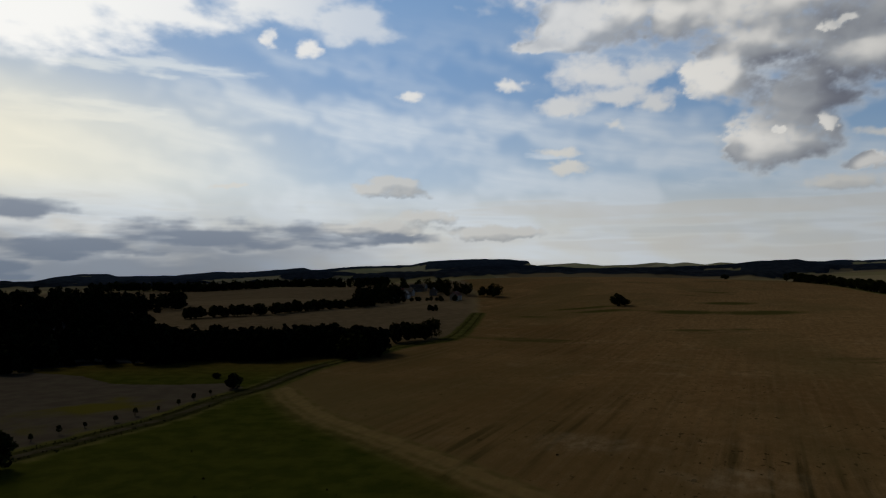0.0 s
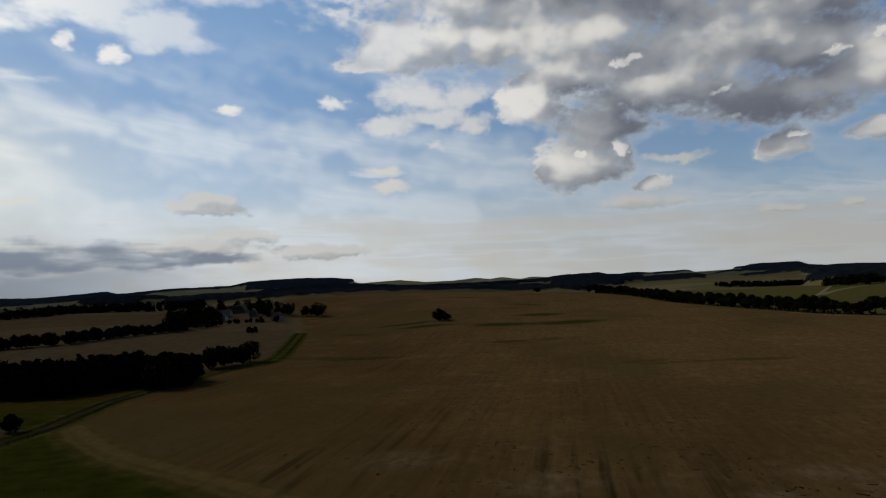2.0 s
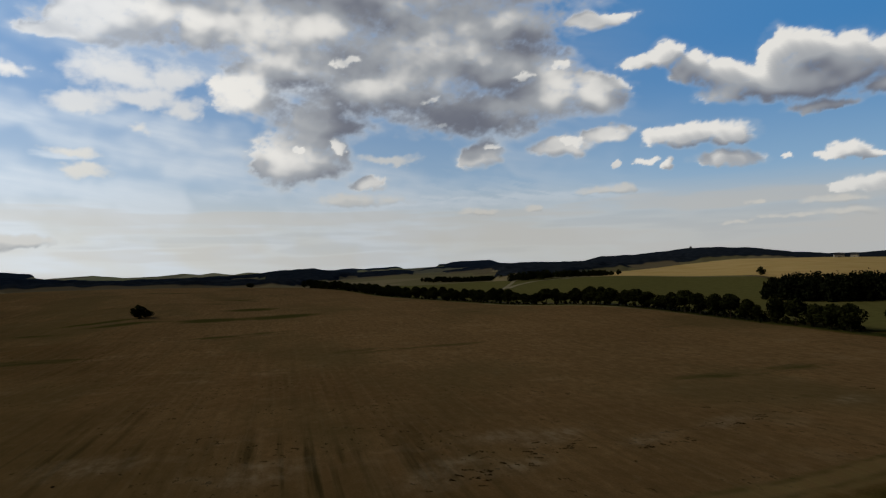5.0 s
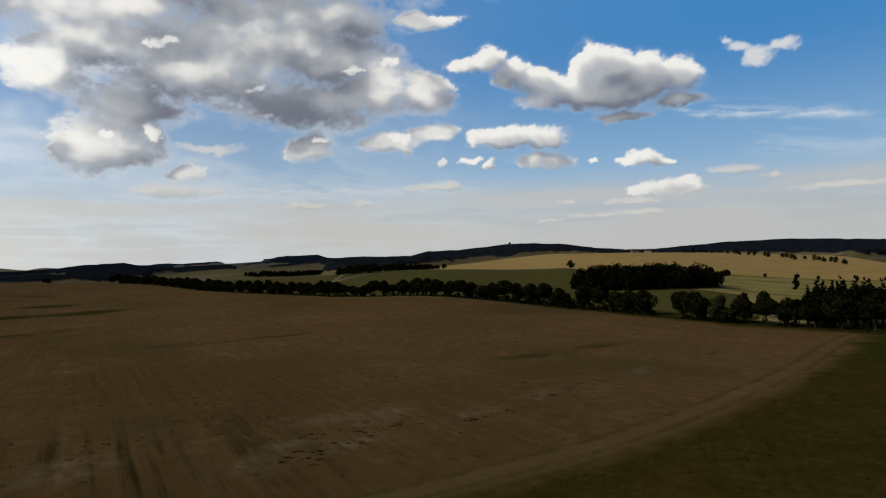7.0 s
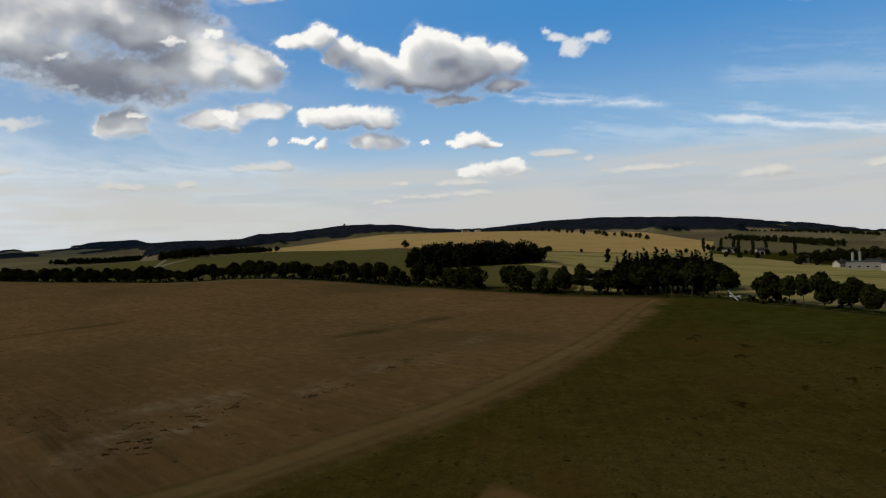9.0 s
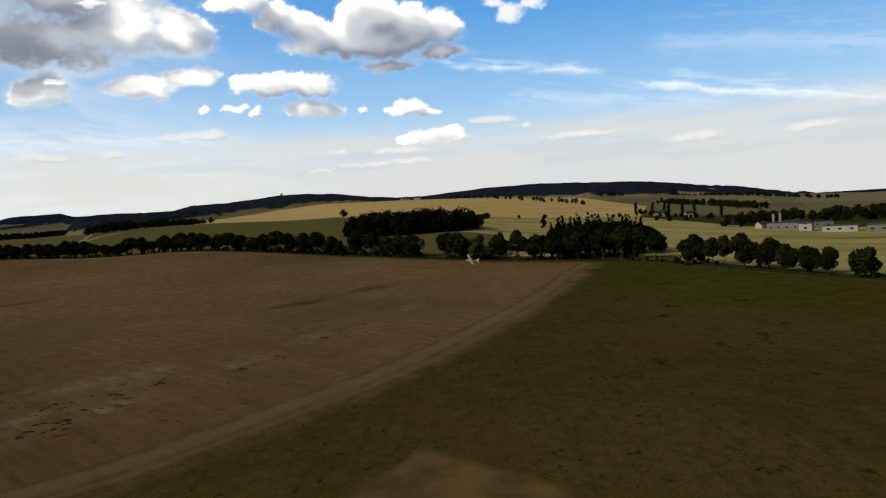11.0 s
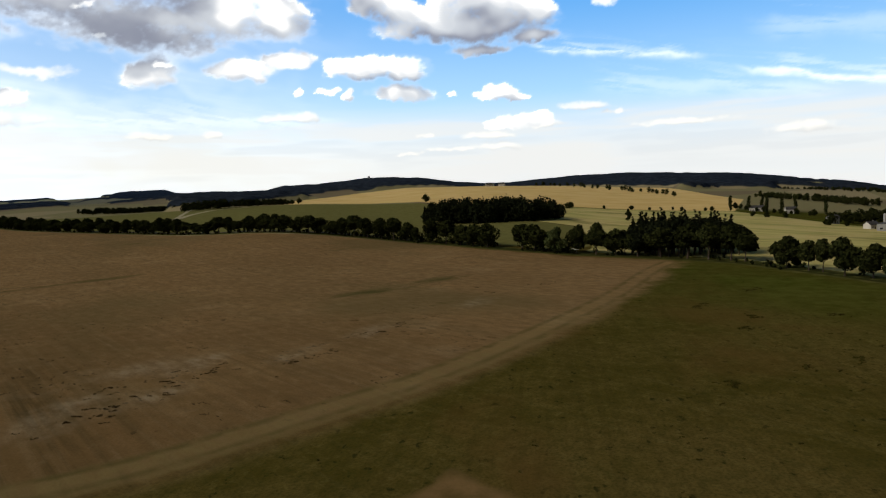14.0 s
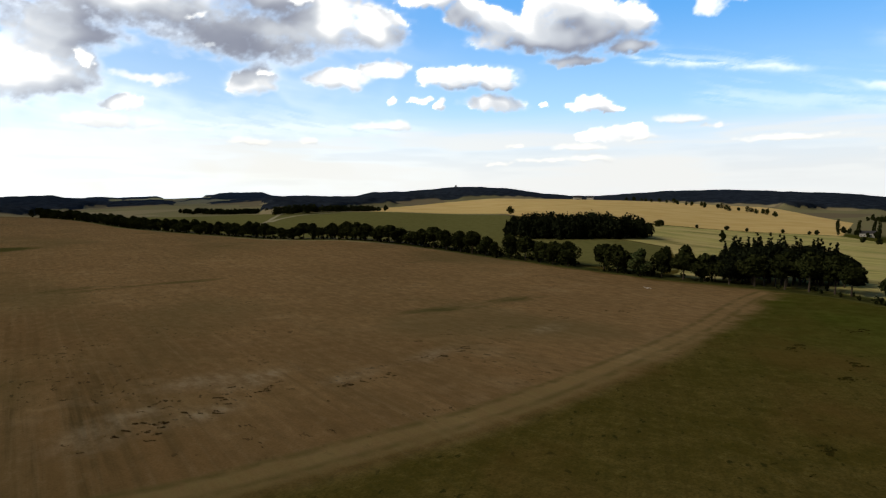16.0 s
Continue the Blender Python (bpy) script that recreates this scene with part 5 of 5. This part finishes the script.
def silo(x, y, h):
    ob = empty("silo", "tall pale steel silo above the works", "silo", "silos of the works")
    v, f = [], []
    tube(v, f, (0, 0, -1), (0, 0, h), 1.1, 1.1, 16)
    tube(v, f, (0, 0, h), (0, 0, h + 0.7), 1.1, 0.2, 16)
    me = bpy.data.meshes.new("tank")
    me.from_pydata(v, [], f)
    part("tank", me, STEEL, ob)
    for i in range(4):
        v, f = [], []
        tube(v, f, (0, 0, h * (0.2 + 0.22 * i)), (0, 0, h * (0.2 + 0.22 * i) + 0.3), 1.16, 1.16, 16)
        me = bpy.data.meshes.new("hoop")
        me.from_pydata(v, [], f)
        part("hoop", me, STEEL, ob)
    ob.matrix_basis = pose(x, y, ground_z(x, y))


for az, tall in ((101.8, 12.0), (102.25, 12.8)):
    silo(*polar(az, 660), tall)

# ---- poplars, tree lines and scattered bushes in the right-hand valley ----
poplar = make_tree("poplar", "tall narrow dark poplar beside the farmhouses", "poplar", 18, 4.0, 1.0, 130, LEAF, 700, 0.6, "poplars")
for i, az in enumerate((91.7, 93.0, 93.9, 94.2, 95.2, 96.1, 98.1)):
    x, y = polar(az, 890 + 12 * (i % 3))
    if i == 0:
        poplar.matrix_basis = pose(x, y, ground_z(x, y))
    else:
        copy_thing(poplar, pose(x, y, ground_z(x, y), 0, 0, 50 * i))
hedge("hedgerow", "long dark row of trees across the valley", [polar(93.6, 1450), polar(97, 1330), polar(101, 1150)], 31, 8, 14, 4, spread=6)
hedge("hedgerow", "thin dark hedge across the far slope", [polar(97, 1800), polar(101, 1700), polar(106, 1500)], 45, 6, 10, 8, spread=5)
hedge("hedgerow", "dark line of trees on the far slope of the valley", [polar(94.5, 2120), polar(98, 2050), polar(101, 1980)], 46, 7, 12, 7, spread=6)
hedge("hedgerow", "dark trees behind the works yard", [polar(101.5, 860), polar(104.5, 880), polar(109, 900)], 47, 7, 13, 4, spread=8)
hedge("hedgerow", "dark trees round the works", [polar(99.2, 720), polar(100.6, 770), polar(102.5, 800), polar(106, 790), polar(112, 770)], 32, 7, 14, 3.5, spread=10)
PALE_STRAW = plain_material("mown_straw", (0.27, 0.24, 0.14), 0.95, 0.3, 0.1)
ribbon("road", curve([polar(45.1, 720), polar(47.2, 885), polar(47.9, 1000), polar(48.4, 1230)], 12), 3.0, 0.3, PALE_STRAW, "pale dry farm track up the green slope", "farm track")
ribbon("mown_strip", curve([polar(47.6, 890), polar(48.4, 945), polar(50.5, 1020), polar(53.0, 1050)], 12), 5.0, 0.3, PALE_STRAW, "pale mown strip below the dark copse", "mown strip")
hedge("hedgerow", "dark round bushes at the far edge of the meadow", [polar(93.6, 770), polar(95.6, 760)], 44, 5, 8, 11, spread=3)
hedge("hedgerow", "dark bushes round the farmhouses", [polar(92.0, 960), polar(94.5, 880), polar(97.4, 860)], 33, 4, 9, 9, spread=4)
hedge("hedgerow", "dark bushes before the white house", [polar(98.0, 690), polar(99.2, 690)], 34, 5, 9, 5, spread=3)
hedge("hedgerow", "thin row of trees on the crest of the wheat field", [polar(76.5, 1800), polar(80, 1700), polar(84, 1560), polar(87.5, 1420)], 35, 8, 15, 17, spread=8)
hedge("hedgerow", "scattered bushes along the edge of the wheat", [polar(80.0, 880), polar(86, 875), polar(91, 880)], 36, 3, 7, 24, spread=5)
hedge("hedgerow", "dark copse at the edge of the green field", [polar(48.4, 1120), polar(50.2, 1090), polar(51.6, 1070)], 37, 11, 17, 1.8, spread=17)
hedge("hedgerow", "dark trees on the crest behind the green field", [polar(52.4, 1180), polar(54.0, 1250), polar(56, 1350)], 38, 8, 13, 2.2, spread=14)
hedge("hedgerow", "dark bushes in the green field", [polar(38.8, 960), polar(40.6, 940)], 39, 5, 9, 4, spread=5)
hedge("hedgerow", "dark trees at the far end of the avenue", [polar(30.8, 1150), polar(32.5, 1120)], 40, 10, 14, 6, spread=8)
hedge("hedgerow", "dark wood edge along the hill", [polar(41, 1480), polar(43.5, 1420), polar(47, 1330)], 41, 8, 12, 1.6, spread=13)


def lookout_tower(x, y):
    ob = empty("lookout_tower", "small square tower on the wooded hilltop", "tower")
    part("shaft", boxed(-3, 3, -3, 3, -4, 18), RENDER_GREY, ob)
    part("platform", boxed(-4.2, 4.2, -4.2, 4.2, 18.003, 19.2), STEEL, ob)
    part("cabin", boxed(-2.6, 2.6, -2.6, 2.6, 19.203, 22), ROOF_DARK, ob)
    ob.matrix_basis = pose(x, y, ground_z(x, y))


lookout_tower(*polar(62.4, 2550))


# ---- model aeroplane in the air over the field ----
def model_aeroplane(m, label, size):
    ob = empty("model_aeroplane", label, "model aeroplane")
    v, f = [], []
    for a, b, ra, rb in (((0.50, 0, 0), (0.40, 0, 0), 0.03, 0.065), ((0.40, 0, 0), (0.05, 0, 0.01), 0.065, 0.075), ((0.05, 0, 0.01), (-0.25, 0, 0.02), 0.075, 0.04), ((-0.25, 0, 0.02), (-0.62, 0, 0.04), 0.04, 0.018)):
        tube(v, f, a, b, ra, rb, 12)
    me = bpy.data.meshes.new("fuselage")
    me.from_pydata(v, [], f)
    part("fuselage", me, FOAM_WHITE, ob)

    def slab(name, outline, z, thick, tilt=0.0):
        bm = bmesh.new()
        low = [bm.verts.new((x, y, z + abs(y) * tilt)) for x, y in outline]
        top = [bm.verts.new((x * 0.97, y * 0.99, z + thick + abs(y) * tilt)) for x, y in outline]
        bm.faces.new(low[::-1])
        bm.faces.new(top)
        for i in range(len(low)):
            j = (i + 1) % len(low)
            bm.faces.new((low[i], low[j], top[j], top[i]))
        return part(name, bm, FOAM_WHITE, ob)

    for s in (-1, 1):
        slab("wing", [(0.22, 0.0), (0.22, 0.55 * s), (0.17, 0.70 * s), (0.03, 0.70 * s), (0.0, 0.0)][::s], 0.075, 0.022, 0.05)
    slab("tailplane", [(-0.48, -0.03), (-0.50, -0.24), (-0.62, -0.24), (-0.64, 0.0), (-0.62, 0.24), (-0.50, 0.24), (-0.48, 0.03)][::-1], 0.045, 0.010)
    bm = bmesh.new()
    side = [(-0.46, 0.05), (-0.56, 0.25), (-0.64, 0.25), (-0.65, 0.04)]
    a, b = [bm.verts.new((x, -0.006, z)) for x, z in side], [bm.verts.new((x, 0.006, z)) for x, z in side]
    bm.faces.new(a)
    bm.faces.new(b[::-1])
    for i in range(4):
        bm.faces.new((a[i], b[i], b[(i + 1) % 4], a[(i + 1) % 4]))
    part("fin", bm, FOAM_WHITE, ob)
    v, f = [], []
    tube(v, f, (0.50, 0, 0), (0.55, 0, 0), 0.03, 0.006, 10)
    me = bpy.data.meshes.new("spinner")
    me.from_pydata(v, [], f)
    part("spinner", me, PLASTIC_BLACK, ob, "black plastic spinner")
    part("propeller", boxed(0.512, 0.520, -0.12, 0.12, -0.012, 0.012), PLASTIC_BLACK, ob, "black two-blade propeller at rest")
    for s in (-1, 1):
        v, f = [], []
        tube(v, f, (0.2, 0.0, -0.05), (0.22, 0.14 * s, -0.17), 0.006, 0.006, 6)
        me = bpy.data.meshes.new("strut")
        me.from_pydata(v, [], f)
        leg = part("landing_leg", me, PLASTIC_BLACK, ob)
        v, f = [], []
        tube(v, f, (0.22, 0.13 * s, -0.17), (0.22, 0.16 * s, -0.17), 0.04, 0.04, 12)
        me = bpy.data.meshes.new("wheel")
        me.from_pydata(v, [], f)
        part("wheel", me, PLASTIC_BLACK, leg)
    ob.matrix_basis = m
    ob.scale = (size, size, size)


model_aeroplane(pose(8.71, -0.64, 30.56, -32.1, -9.4, 127.2), "white foam high-wing model aeroplane flying over the field", 0.149)
model_aeroplane(pose(118.4, 15.1, 23.5, 8, 0, 10), "small white model aeroplane flying low before the avenue", 0.85)


# ---- further woods and farms in the distance ----
rs5 = np.random.RandomState(17)
spots = []
for i in range(420):
    az = -46 + 28.5 * rs5.rand()
    spots.append((*polar(az, 600 + (260 + 130 * math.sin(az * 0.4)) * rs5.rand()), 9 + 6 * rs5.rand(), "conifer" if rs5.rand() < 0.3 else "broad"))
wood_stuff("woodland", "dark woodland on the slope beyond the valley", spots, 18, NEEDLE, 120, 1.5)
spots = []
for i in range(300):
    az = -24 + 23 * rs5.rand()
    spots.append((*polar(az, 1040 + 60 * math.sin(az * 0.5) + 50 * rs5.rand()), 9 + 6 * rs5.rand(), "conifer" if rs5.rand() < 0.3 else "broad"))
wood_stuff("woodland", "long dark belt of trees behind the upper field", spots, 19, LEAF, 100, 1.6)
for az, r, turn, lx, label in ((84.1, 2250, 20, 22, "white farm building on the far wooded hill"), (85.0, 2280, -30, 18, "white farm building at the far wood edge"),
                               (72.6, 1780, 10, 20, "pale farm building on the crest of the wheat"), (73.6, 1800, -10, 16, "pale barn on the crest of the wheat")):
    house(label, *polar(az, r), turn - az, lx, 10, 5, 4, RENDER_WHITE, ROOF_DARK)

# ---- dark clods in the stubble and tufts in the grass ----
def scatter(name, label, centres, seed, per, spread, size, squash, leaf, category, chain=4):
    rs3 = np.random.RandomState(seed)
    vs = []
    for cx, cy, k in centres:
        for i in range(int(per * k)):
            x, y = cx + rs3.normal() * spread * 1.5, cy + rs3.normal() * spread * 0.7
            s = size * (0.5 + rs3.rand())
            n = 1 + rs3.randint(chain)
            bend = 0.5 * rs3.normal()
            cs = [((0.5 + bend) * s * j + 0.4 * s * rs3.normal(), -0.8 * s * j + 0.4 * s * rs3.normal(), 0.10 * s) for j in range(n)]
            vs.append(leaf_cards(rs3, cs, [0.6 * s] * n, 16 * n, 0.4 * s, squash) + (x, y, ground_z(x, y)))
    ob = new(name, cards_mesh(name, np.concatenate(vs)))
    ob.data.materials.append(leaf)
    return tagged(ob, label, category, kind="stuff")


CLOD = leaf_material("dark_turf", (0.070, 0.052, 0.025), (0.140, 0.102, 0.052))
TUFT = leaf_material("coarse_grass", (0.026, 0.027, 0.006), (0.070, 0.062, 0.016))
scatter("clods", "dark turf clods lying in the harvested field", [(157, 74, 1), (129, 75, 1.4), (97, 86, 2), (174, 87, 0.6), (242, 53, 0.6), (116, 90, 2), (101, 99, 1.5), (116, 133, 0.8), (174, 68, 0.6),
        (226, 68, 0.5), (186, 80, 0.5), (83, 88, 1.5), (63, 186, 0.4), (39, 175, 0.4), (40, 139, 0.6), (75, 129, 0.6), (60, 110, 0.5)], 61, 9, 4.0, 0.27, 0.25, CLOD, "turf", 6)
scatter("grass_tufts", "dark coarse tufts in small groups in the grass field", [(237, -15.7, 1), (239, -19, 1), (203, -1.5, 1), (209, -2.6, 1), (192, -13.8, 1.4), (190, -15.5, 1), (176, -11.8, 1), (176, -13.3, 1),
        (150, -30, 1), (142, -21, 1), (163, -38, 1), (128, -8, 1), (196, -33, 1)], 63, 7, 1.0, 0.34, 0.4, TUFT, "grass")
scatter("grass_tufts", "dark coarse tufts growing in the grass field", [(173, -25, 1), (154, -12, 0.8), (135, -23, 1.6), (243, -13, 0.5), (215, 2, 0.4), (102, 19, 0.6), (181, -16, 1), (159, -31, 1), (135, -17, 1),
        (90, 0, 1.5), (110, -10, 1.5), (70, 35, 0.8), (190, -45, 1), (-30, 150, 1), (-40, 120, 1)], 62, 8, 10.0, 0.22, 0.4, TUFT, "grass")
